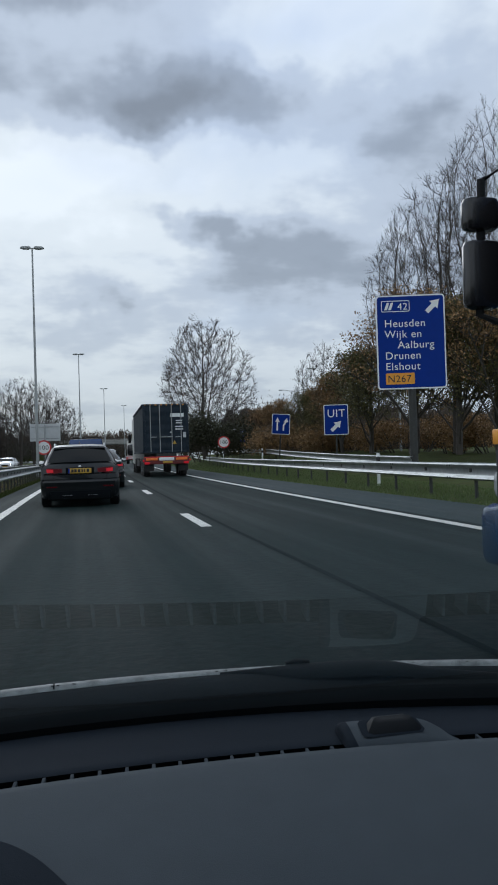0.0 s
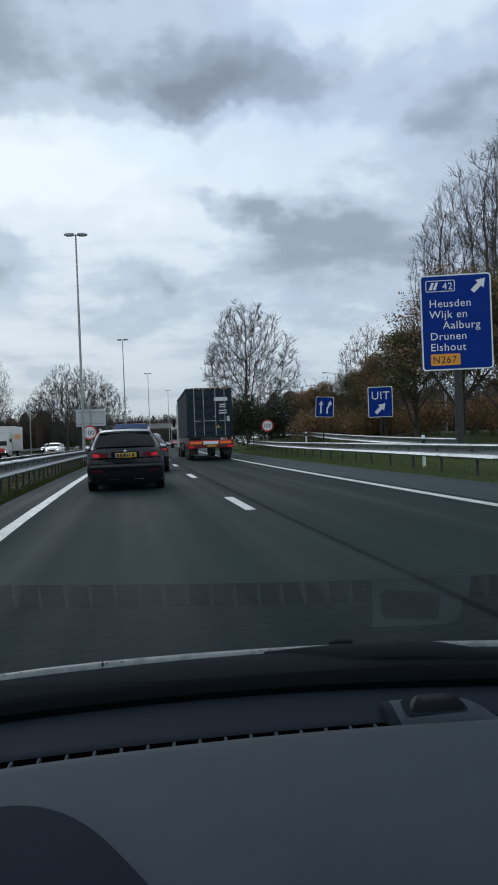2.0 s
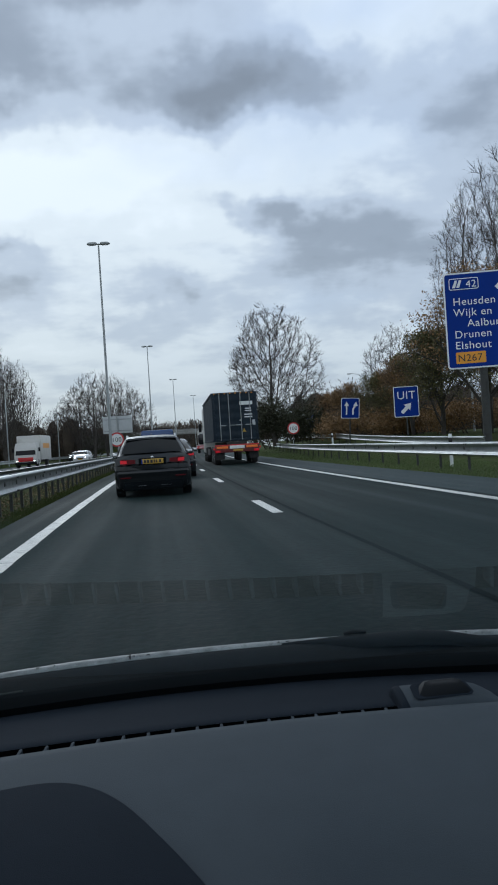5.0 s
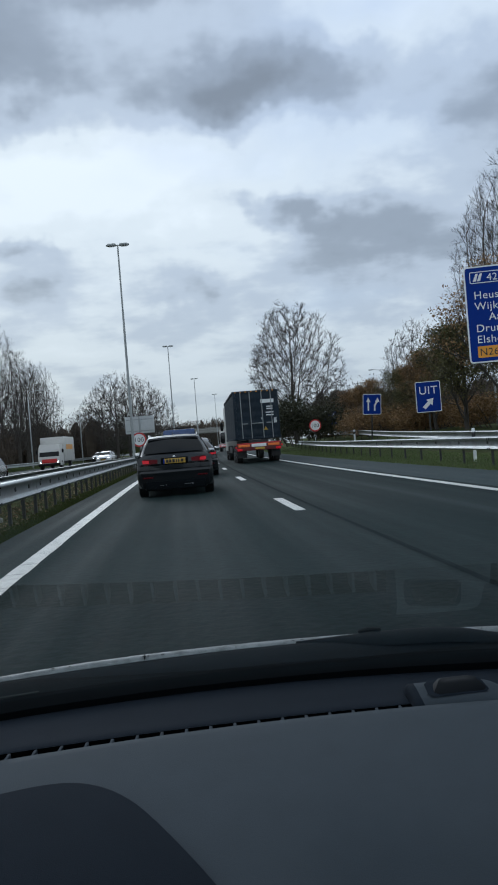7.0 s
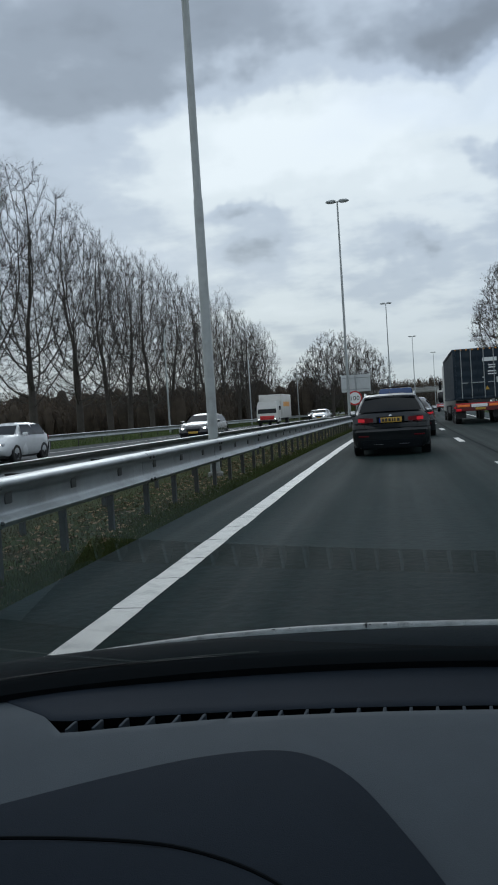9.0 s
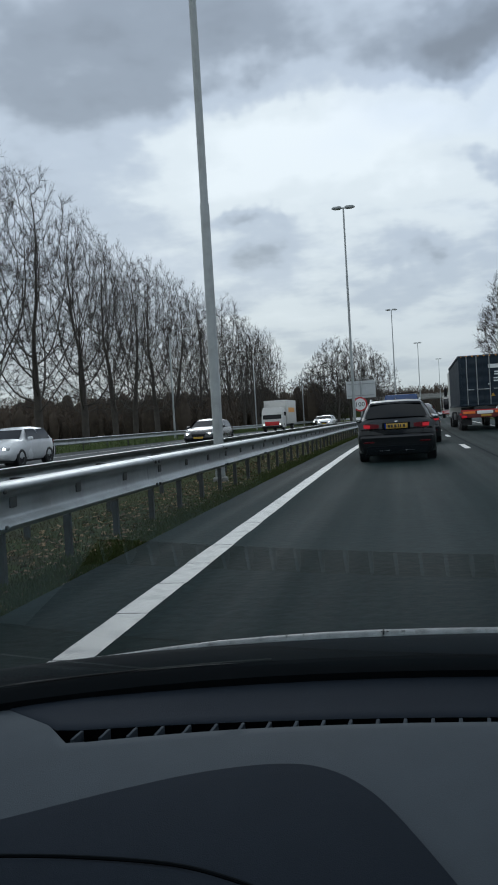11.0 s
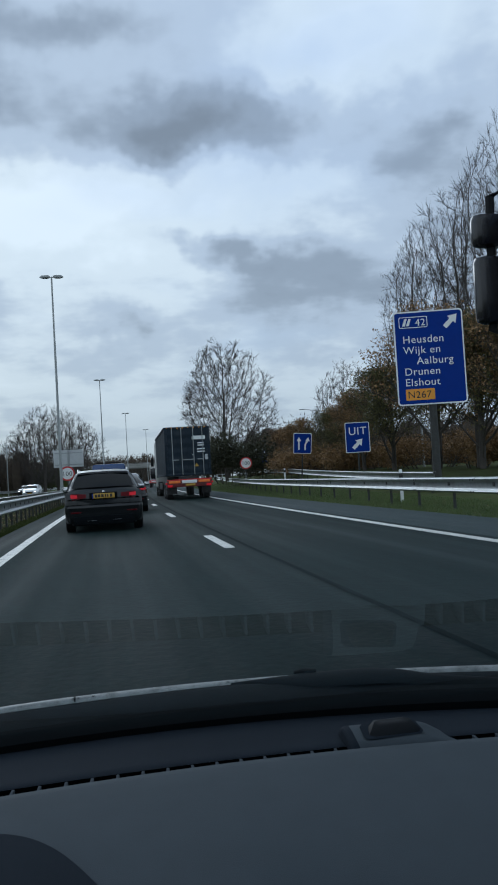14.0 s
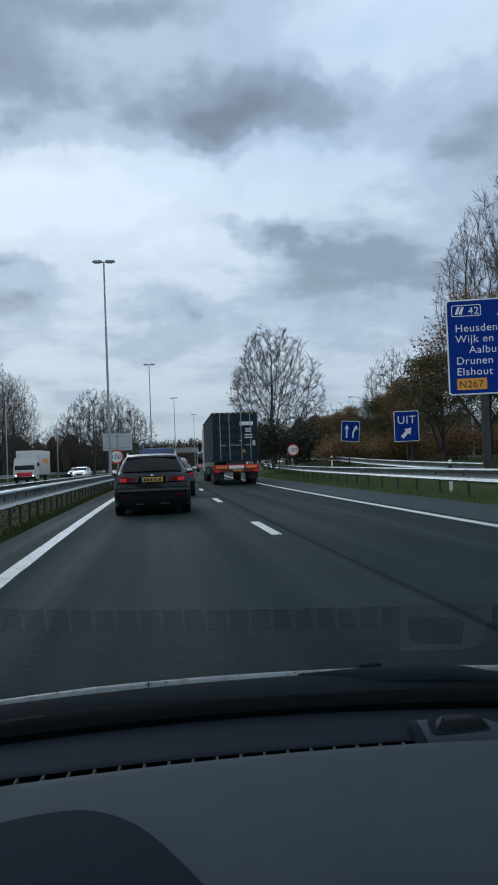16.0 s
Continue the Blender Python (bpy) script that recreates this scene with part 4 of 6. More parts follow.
def car(name, label, body_mat, m, length=4.6, half=0.90, height=1.42, estate=True, lit=False, group="cars", rear_lit=True):
    """A car with its tail at y = 0 and its nose at y = length."""
    c = thing(name, label, "car", group)
    zb, belt = 0.24, 0.94
    k = height
    if estate:
        rows = [(0.00, 0.30, 0.81, 0.74, 0.80, 0.80), (0.06, 0.23, 0.88, 0.82, 0.86, 0.955), (0.16, 0.25, 0.90, 0.83, 0.74, 1.03), (0.34, zb, half, 0.84, 0.66, 1.22), (0.52, zb, half, 0.86, 0.60, k - 0.03),
                (0.9, zb, half, 0.87, 0.60, k), (1.7, zb, half, 0.87, 0.61, k + 0.02), (2.4, zb, half, 0.86, 0.60, k), (2.75, zb, half, 0.86, 0.60, k - 0.08), (3.15, zb, half, 0.85, 0.66, k - 0.30),
                (3.45, zb, half, 0.84, 0.74, 1.0), (3.9, zb, half, 0.82, 0.72, 0.93), (4.35, 0.26, 0.86, 0.76, 0.62, 0.82), (4.55, 0.32, 0.76, 0.66, 0.5, 0.70), (4.6, 0.36, 0.68, 0.6, 0.45, 0.62)]
    else:
        rows = [(0.00, 0.40, 0.74, 0.68, 0.60, 0.80), (0.06, 0.30, 0.82, 0.76, 0.66, 0.98), (0.45, zb, half, 0.84, 0.62, 1.25), (0.75, zb, half, 0.86, 0.58, k - 0.02),
                (1.5, zb, half, 0.87, 0.60, k + 0.02), (2.2, zb, half, 0.86, 0.60, k), (2.6, zb, half, 0.86, 0.60, k - 0.10), (3.05, zb, half, 0.85, 0.66, k - 0.36),
                (3.35, zb, half, 0.84, 0.74, 1.0), (3.9, zb, half, 0.82, 0.70, 0.92), (4.35, 0.26, 0.86, 0.76, 0.62, 0.80), (4.55, 0.32, 0.76, 0.66, 0.5, 0.68), (4.6, 0.36, 0.68, 0.6, 0.45, 0.60)]
    rings = []
    for y, z0, wm, wb, wr, top in rows:
        y *= length / 4.6
        bz = min(belt, top - 0.03)
        side = [(wm * 0.90, z0), (wm * 0.985, z0 + 0.10), (wm, z0 + (bz - z0) * 0.45), (wm * 0.99, bz - 0.12), (wb, bz), ((wb + wr) / 2 + 0.02, (bz + top) / 2), (wr + 0.03, top - 0.05), (wr - 0.06, top - 0.008), (wr * 0.5, top + 0.012)]
        rings.append([(x, y, z) for x, z in side] + [(-x, y, z) for x, z in reversed(side)])
    part("body", Shape().loft(rings, True, True), body_mat, c, smooth=50)
    # glass
    if estate:
        part("rear_window", Shape().loft([[(-0.72, 0.125, 1.035), (-0.66, 0.28, 1.195), (-0.575, 0.46, 1.36)], [(-0.2, 0.095, 1.040), (-0.2, 0.255, 1.21), (-0.18, 0.435, 1.385)],
                                          [(0.2, 0.095, 1.040), (0.2, 0.255, 1.21), (0.18, 0.435, 1.385)], [(0.72, 0.125, 1.035), (0.66, 0.28, 1.195), (0.575, 0.46, 1.36)]], False), DARK_GLASS, c)
        part("spoiler", Shape().loft([[(x, y, z - drop) for y, z in ((0.40, k - 0.075), (0.54, k - 0.085), (0.70, k + 0.010), (0.42, k - 0.036))] for x, drop in ((-0.60, 0.035), (-0.56, 0.012), (-0.3, 0.0), (0.0, -0.004), (0.3, 0.0), (0.56, 0.012), (0.60, 0.035))], True, True), body_mat, c, smooth=40)
        for s in (-1, 1):
            part("roof_rail", Shape().tube([(s * 0.585, 0.75, k - 0.02), (s * 0.59, 0.95, k + 0.035), (s * 0.60, 2.2, k + 0.035), (s * 0.59, 2.45, k - 0.01)], 0.018, 6), ALLOY, c)
        part("antenna", Shape().loft([[(x * w, 0.95 + y, k + 0.005 + z) for x, z in ((-0.03, 0), (0, h), (0.03, 0))] for y, w, h in ((0, 0.6, 0.09), (0.10, 1, 0.05), (0.2, 0.4, 0.012))], True, True), body_mat, c)
    else:
        part("rear_window", Shape().quad((-0.60, 0.14, 1.03), (0.60, 0.14, 1.03), (0.52, 0.66, 1.345), (-0.52, 0.66, 1.345)), DARK_GLASS, c)
    y1, y0 = (3.42, 2.80) if estate else (3.32, 2.65)
    y1, y0 = y1 * length / 4.6, y0 * length / 4.6
    part("windscreen", Shape().loft([[(x0, y1 + b, 1.0), (x1, y0 + b, k - 0.085)] for x0, x1, b in ((-0.70, -0.56, 0.0), (-0.3, -0.25, 0.035), (0.3, 0.25, 0.035), (0.70, 0.56, 0.0))], False), DARK_GLASS, c)
    for s in (-1, 1):
        for ya, yb in ((0.62, 1.60), (1.68, 2.72)):
            ya, yb = ya * length / 4.6, yb * length / 4.6
            part("side_window", Shape().loft([[(s * 0.874, ya, 0.965), (s * 0.874, yb + 0.2, 0.965)], [(s * 0.778, ya + 0.02, 1.17), (s * 0.778, yb + 0.10, 1.17)], [(s * 0.660, ya + 0.05, k - 0.07), (s * 0.660, yb, k - 0.07)]], False), DARK_GLASS, c)
        mir = part("mirror", Shape().box((s * 0.99, 2.95 * length / 4.6, 1.0), (0.20, 0.12, 0.14), 0.04), body_mat, c)
        part("mirror_glass", Shape().box((s * 0.99, 2.95 * length / 4.6 - 0.06, 1.0), (0.16, 0.012, 0.10), 0.01), CHROME, mir)
        # lamps
        lamp = part("tail_light", Shape().loft([[(s * x, y + dy, z) for z, dy in ((zl, 0.0), (zh, 0.035))] + [(s * x, y + 0.06, z) for z in (zh, zl)]
                                               for x, y, zl, zh in ((0.40, -0.012, 0.80, 0.885), (0.58, -0.012, 0.785, 0.90), (0.72, -0.002, 0.76, 0.91), (0.845, 0.10, 0.75, 0.915))], True, True), RED_DARK, c)
        part("light_bar", Shape().loft([[(s * x, y - 0.006, 0.805), (s * x, y + 0.018, 0.875 + 0.012 * q), (s * x, y + 0.04, 0.875), (s * x, y + 0.04, 0.805)] for x, y, q in ((0.60, -0.010, 0), (0.735, 0.000, 1), (0.79, 0.047, 1), (0.835, 0.088, 1))], True, True), RED_LAMP if rear_lit else RED_DARK, lamp)
        part("reflector", Shape().box((s * 0.64, -0.022, 0.47), (0.24, 0.05, 0.032), 0.01), RED_DARK, c)
        head = part("headlight", Shape().box((s * 0.60, length - 0.16, 0.66), (0.34, 0.22, 0.14), 0.05), LENS, c)
        if lit:
            part("lit_bulb", Shape().lathe((s * 0.60, length - 0.06, 0.66), (0, 1, 0), [(0.06, 0), (0.055, 0.02), (0.02, 0.03)], 12), WHITE_LAMP, head)
        for y in (0.82, 3.62):
            y *= length / 4.6
            wheel(c, s * (half - 0.10), y, 0.325, 0.22)
            part("wheel_arch", Shape().lathe((s * (half - 0.10), y, 0.335), (s, 0, 0), [(0.375, -0.10), (0.375, 0.085), (0.33, 0.085)], 20), BLACK, c)
    bumper = part("rear_bumper", Shape().loft([[(x * k, y + d, z) for x, y in ((-0.905, 0.24), (-0.885, 0.10), (-0.80, 0.0), (-0.45, -0.05), (0.0, -0.062), (0.45, -0.05), (0.80, 0.0), (0.885, 0.10), (0.905, 0.24))]
                                             for d, z, k in ((0.06, 0.22, 0.96), (0.012, 0.30, 0.985), (0.004, 0.42, 0.995), (-0.004, 0.52, 1.0), (-0.022, 0.565, 1.0), (-0.022, 0.585, 1.0), (-0.004, 0.62, 1.0), (0.030, 0.645, 0.99))], False), body_mat, c, smooth=35)
    part("diffuser", Shape().box((0, -0.02, 0.275), (1.40, 0.14, 0.21), 0.03), SEAM_SHADE_BLACK, bumper)
    for s in (-1, 1):
        part("exhaust_pipe", Shape().lathe((s * 0.52, -0.04, 0.255), (0, -1, 0), [(0.04, -0.1), (0.042, 0.02), (0.034, 0.02), (0.03, -0.05)], 12), CHROME, bumper)
    part("bumper_seam", Shape().tube([(-0.89, 0.06, 0.645), (-0.86, 0.012, 0.645), (-0.45, -0.052, 0.645), (0.45, -0.052, 0.645), (0.86, 0.012, 0.645), (0.89, 0.06, 0.645)], 0.007, 6), SEAM_SHADE_BLACK, bumper)
    for s in (-1, 1):
        part("trim_strip", Shape().tube([(s * 0.18, -0.085, 0.275), (s * 0.40, -0.085, 0.275), (s * 0.64, -0.060, 0.285)], 0.006, 6), ALLOY, bumper)
        part("shut_line", Shape().tube([(s * 0.60, -0.012, 0.66), (s * 0.615, 0.0, 0.78), (s * 0.62, 0.03, 0.92)], 0.004, 5), SEAM_SHADE_BLACK, c)
    part("plate_recess", Shape().box((0, -0.006, 0.835), (0.64, 0.02, 0.16), 0.01), SEAM_SHADE_BLACK, c)
    pl = part("number_plate", Shape().box((0, -0.018, 0.835), (0.52, 0.016, 0.115), 0.004), PLATE, c, "yellow plate")
    for i, (x, w) in enumerate(((-0.17, 0.055), (-0.10, 0.055), (-0.02, 0.055), (0.05, 0.03), (0.10, 0.03), (0.18, 0.055))):
        part("mark", Shape().box((x, -0.028, 0.835), (w, 0.004, 0.07)), INK, pl)
    part("plate_band", Shape().box((-0.245, -0.028, 0.835), (0.03, 0.004, 0.11)), SIGN_BLUE, pl)
    part("badge", Shape().lathe((0, 0.02, 0.925), (0, -1, 0), [(0.035, 0), (0.035, 0.03), (0.02, 0.034)], 14), CHROME, c)
    part("grille", Shape().box((0, length - 0.02, 0.58), (0.75, 0.05, 0.16), 0.03), BLACK, c)
    part("number_plate", Shape().box((0, length + 0.012, 0.46), (0.52, 0.016, 0.11), 0.004), PLATE, c, "yellow plate")
    part("underbody", Shape().box((0, length / 2, 0.25), (1.5, length - 0.5, 0.16), 0.03), CHASSIS, c)
    c.matrix_basis = m
    return c


def van(name, label, body_mat, m):
    v = thing(name, label, "van", "cars")
    rows = [(0, 0.45, 0.92, 0.80, 2.0), (0.08, 0.35, 0.98, 0.84, 2.12), (1.5, 0.3, 1.0, 0.86, 2.16), (3.6, 0.3, 1.0, 0.86, 2.14), (4.2, 0.3, 1.0, 0.80, 1.75), (4.6, 0.3, 0.98, 0.82, 1.2), (5.2, 0.35, 0.92, 0.7, 0.95), (5.3, 0.4, 0.85, 0.65, 0.8)]
    rings = []
    for y, z0, w, wr, top in rows:
        side = [(w * 0.94, z0), (w, z0 + 0.15), (w, min(1.15, top - 0.06)), ((w + wr) / 2, (min(1.15, top - 0.06) + top) / 2), (wr, top - 0.05), (wr - 0.08, top)]
        rings.append([(x, y, z) for x, z in side] + [(-x, y, z) for x, z in reversed(side)])
    part("body", Shape().loft(rings, True, True), body_mat, v, smooth=50)
    for s in (-1, 1):
        part("rear_window", Shape().quad((s * 0.06, -0.006, 1.25), (s * 0.78, 0.012, 1.25), (s * 0.74, 0.05, 1.85), (s * 0.06, 0.04, 1.85)), DARK_GLASS, v)
        part("tail_light", Shape().box((s * 0.90, 0.03, 1.05), (0.12, 0.10, 0.42), 0.03), RED_LAMP, v)
        for y in (0.95, 4.3):
            wheel(v, s * 0.88, y, 0.34, 0.22)
        part("mirror", Shape().box((s * 1.12, 3.95, 1.25), (0.2, 0.12, 0.26), 0.05), BLACK, v)
    part("bumper", Shape().box((0, -0.02, 0.45), (1.85, 0.14, 0.2), 0.04), BLACK, v)
    part("roof_bar", Shape().box((0, 0.5, 2.2), (1.3, 0.06, 0.05), 0.015), BLACK, v)
    part("number_plate", Shape().box((0, -0.09, 0.75), (0.52, 0.014, 0.11), 0.004), PLATE, v, "yellow plate")
    part("notice", Shape().box((0.02, -0.014, 1.02), (0.42, 0.012, 0.26), 0.004), SIGN_ORANGE, v, "orange square notice")
    v.matrix_basis = m
    return v


def truck_wheel(parent, x, y, r=0.5, w=0.32):
    s = 1 if x > 0 else -1
    t = part("tyre", Shape().lathe((x, y, r), (s, 0, 0), [(r * 0.58, -w / 2), (r * 0.95, -w / 2), (r, -w * 0.38), (r, w * 0.38), (r * 0.95, w / 2), (r * 0.62, w / 2), (r * 0.60, w * 0.42)], 26), RUBBER, parent)
    part("rim", Shape().lathe((x, y, r), (s, 0, 0), [(r * 0.60, 0), (r * 0.61, w * 0.46), (r * 0.54, w * 0.44), (r * 0.48, w * 0.10), (r * 0.36, w * 0.06), (r * 0.30, w * 0.34), (r * 0.16, w * 0.36), (r * 0.14, w * 0.46), (r * 0.05, w * 0.47)], 26), ALLOY, t)
    return t


def cab(parent, body_mat, front, z_top=3.75, w=1.25, length=2.25):
    """A lorry cab: its nose at y = front, its back at front - length."""
    b = front - length
    rings = []
    for z, nose, ww in ((0.32, 0.0, 1.20), (0.45, 0.02, 1.24), (1.15, 0.02, 1.25), (1.25, 0.0, 1.25), (1.75, -0.04, 1.25), (2.0, -0.10, 1.25), (2.85, -0.30, 1.22), (3.2, -0.55, 1.19), (z_top - 0.12, -1.0, 1.12), (z_top, -1.35, 1.0)):
        ww = ww * w / 1.25
        f = front + nose
        rings.append([(-ww, b, z), (-ww, f - 0.28, z), (-ww * 0.93, f - 0.10, z), (-ww * 0.6, f, z), (ww * 0.6, f, z), (ww * 0.93, f - 0.10, z), (ww, f - 0.28, z), (ww, b, z)])
    part("cab_shell", Shape().loft(rings, True, True), body_mat, parent, smooth=35)
    part("windscreen", Shape().loft([[(x * w * k, front - 0.115 + d, 2.0), (x * w * k * 0.97, front - 0.29 + d, 2.82)] for x, k, d in ((-1, 0.90, -0.07), (-0.6, 1, 0.015), (0.6, 1, 0.015), (1, 0.90, -0.07))], False), DARK_GLASS, parent)
    part("sun_visor", Shape().box((0, front - 0.24, 2.93), (2 * w * 0.92, 0.24, 0.10), 0.04), GLOSS_BLACK, parent)
    part("grille", Shape().box((0, front + 0.012, 1.30), (1.5, 0.05, 0.85), 0.03), GLOSS_BLACK, parent)
    part("front_bumper", Shape().box((0, front - 0.12, 0.52), (2 * w + 0.02, 0.45, 0.42), 0.08), body_mat, parent)
    for s in (-1, 1):
        x = s * w
        part("side_window", Shape().quad((x + s * 0.008, front - 1.12, 2.0), (x + s * 0.008, front - 0.34, 1.92), (x * 0.985 + s * 0.008, front - 0.50, 2.78), (x * 0.985 + s * 0.008, front - 1.12, 2.78)), DARK_GLASS, parent)
        door = part("door", Shape().box((x, front - 0.74, 1.55), (0.03, 0.92, 0.82), 0.012), body_mat, parent)
        part("door_handle", Shape().box((x + s * 0.02, front - 1.08, 1.72), (0.03, 0.16, 0.04), 0.012), BLACK, door)
        part("side_panel", Shape().box((x + s * 0.004, front - 1.68, 2.2), (0.03, 0.90, 2.4), 0.012), body_mat, parent)
        part("air_vent", Shape().box((x + s * 0.02, front - 2.05, 2.6), (0.03, 0.12, 1.2), 0.01), BLACK, parent)
        step = part("step_panel", Shape().box((x * 0.985, front - 0.42, 0.80), (0.06, 0.50, 0.62), 0.03), BLACK, parent)
        part("side_light", Shape().box((x + s * 0.02, front - 0.30, 1.18), (0.03, 0.22, 0.10), 0.01), SIGN_ORANGE, parent)
        part("headlight", Shape().box((s * w * 0.78, front - 0.06, 0.86), (0.42, 0.20, 0.20), 0.06), LENS, parent)
        arm = part("mirror_arm", Shape().tube([(x, front - 0.50, 2.88), (x + s * 0.15, front - 0.38, 2.80), (x + s * 0.18, front - 0.36, 1.95), (x + s * 0.02, front - 0.46, 1.86)], 0.028, 7), BLACK, parent)
        part("mirror", Shape().box((x + s * 0.17, front - 0.38, 2.20), (0.24, 0.13, 0.44), 0.05), GLOSS_BLACK, arm)
        part("mirror", Shape().box((x + s * 0.17, front - 0.38, 2.58), (0.24, 0.13, 0.22), 0.05), GLOSS_BLACK, arm)
        part("roof_lamp", Shape().lathe((s * 0.85 * w, front - 1.05, z_top - 0.18), (0, 0.2, 1), [(0.06, 0), (0.06, 0.07), (0.03, 0.11)], 10), BLACK, parent)
        part("fairing", Shape().box((x * 0.97, front - 2.55, 2.45), (0.05, 0.62, 2.9), 0.02), body_mat, parent)
    for s in (-1, 1):
        part("wheel_arch", Shape().lathe((s * (w - 0.16), front - 1.38, 0.5), (s, 0, 0), [(0.60, -0.15), (0.60, 0.17), (0.54, 0.17)], 22), BLACK, parent)
        truck_wheel(parent, s * (w - 0.15), front - 1.38)


def courier_truck(m):
    t = thing("articulated_lorry", "metallic blue lorry with a light blue and off-white box trailer", "truck", "lorries")
    cab(t, TRUCK_BLUE, 0.0)
    part("chassis_beam", Shape().box((0, -6.5, 0.85), (1.0, 12.0, 0.28), 0.03), CHASSIS, t)
    part("side_skirt", Shape().box((-1.18, -3.45, 0.72), (0.08, 2.4, 0.62), 0.04), TRUCK_BLUE, t)
    part("side_skirt", Shape().box((1.18, -3.45, 0.72), (0.08, 2.4, 0.62), 0.04), TRUCK_BLUE, t)
    box = part("trailer_box", Shape().box((0, -9.4, 2.55), (2.5, 13.4, 2.75), 0.02), BOX_WHITE, t)
    part("roof_rail", Shape().box((0, -9.4, 3.95), (2.54, 13.44, 0.09), 0.02), SIGN_BACK, box)
    part("lower_rail", Shape().box((0, -9.4, 1.20), (2.54, 13.44, 0.10), 0.02), SIGN_BACK, box)
    for s in (-1, 1):
        part("blue_panel", Shape().box((s * 1.253, -10.1, 2.58), (0.012, 11.8, 2.62)), BOX_BLUE, box)
        x = s * 1.262
        for y, mt, w in ((-3.75, BOX_GREY, 0.95), (-4.85, BOX_NAVY, 1.05), (-6.0, BOX_GREY, 1.15)):
            board = part("livery_square", Shape().box((x, y, 2.55), (0.010, w, 1.55)), mt, box)
        # plain arrows stand for the trademark
        for y, up in ((-3.75, 0.2), (-4.85, 0.0), (-6.0, -0.1)):
            part("livery_arrow", Shape().tube([(x + s * 0.008, y - 0.25, 2.05), (x + s * 0.008, y + 0.2, 2.35 + up), (x + s * 0.008, y - 0.05, 2.85), (x + s * 0.008, y - 0.25, 3.15)], 0.05, 4), SIGN_WHITE, box)
        for z, w in ((2.9, 5.0), (2.15, 6.0)):
            part("livery_band", Shape().box((x, -10.2, z), (0.010, w, 0.5)), BOX_NAVY, box)
        for y in (-3.95, -12.4, -13.7, -15.0):
            truck_wheel(t, s * 1.07, y)
        part("mud_guard", Shape().lathe((s * 1.07, -3.95, 0.52), (s, 0, 0), [(0.60, -0.2), (0.60, 0.17), (0.55, 0.17)], 22), BLACK, t)
        part("side_guard", Shape().box((s * 1.2, -8.3, 0.75), (0.04, 6.0, 0.5), 0.02), CHASSIS, t)
    part("bumper_beam", Shape().box((0, -15.95, 0.55), (2.4, 0.12, 0.2), 0.03), CHASSIS, t)
    t.matrix_basis = m
    return t


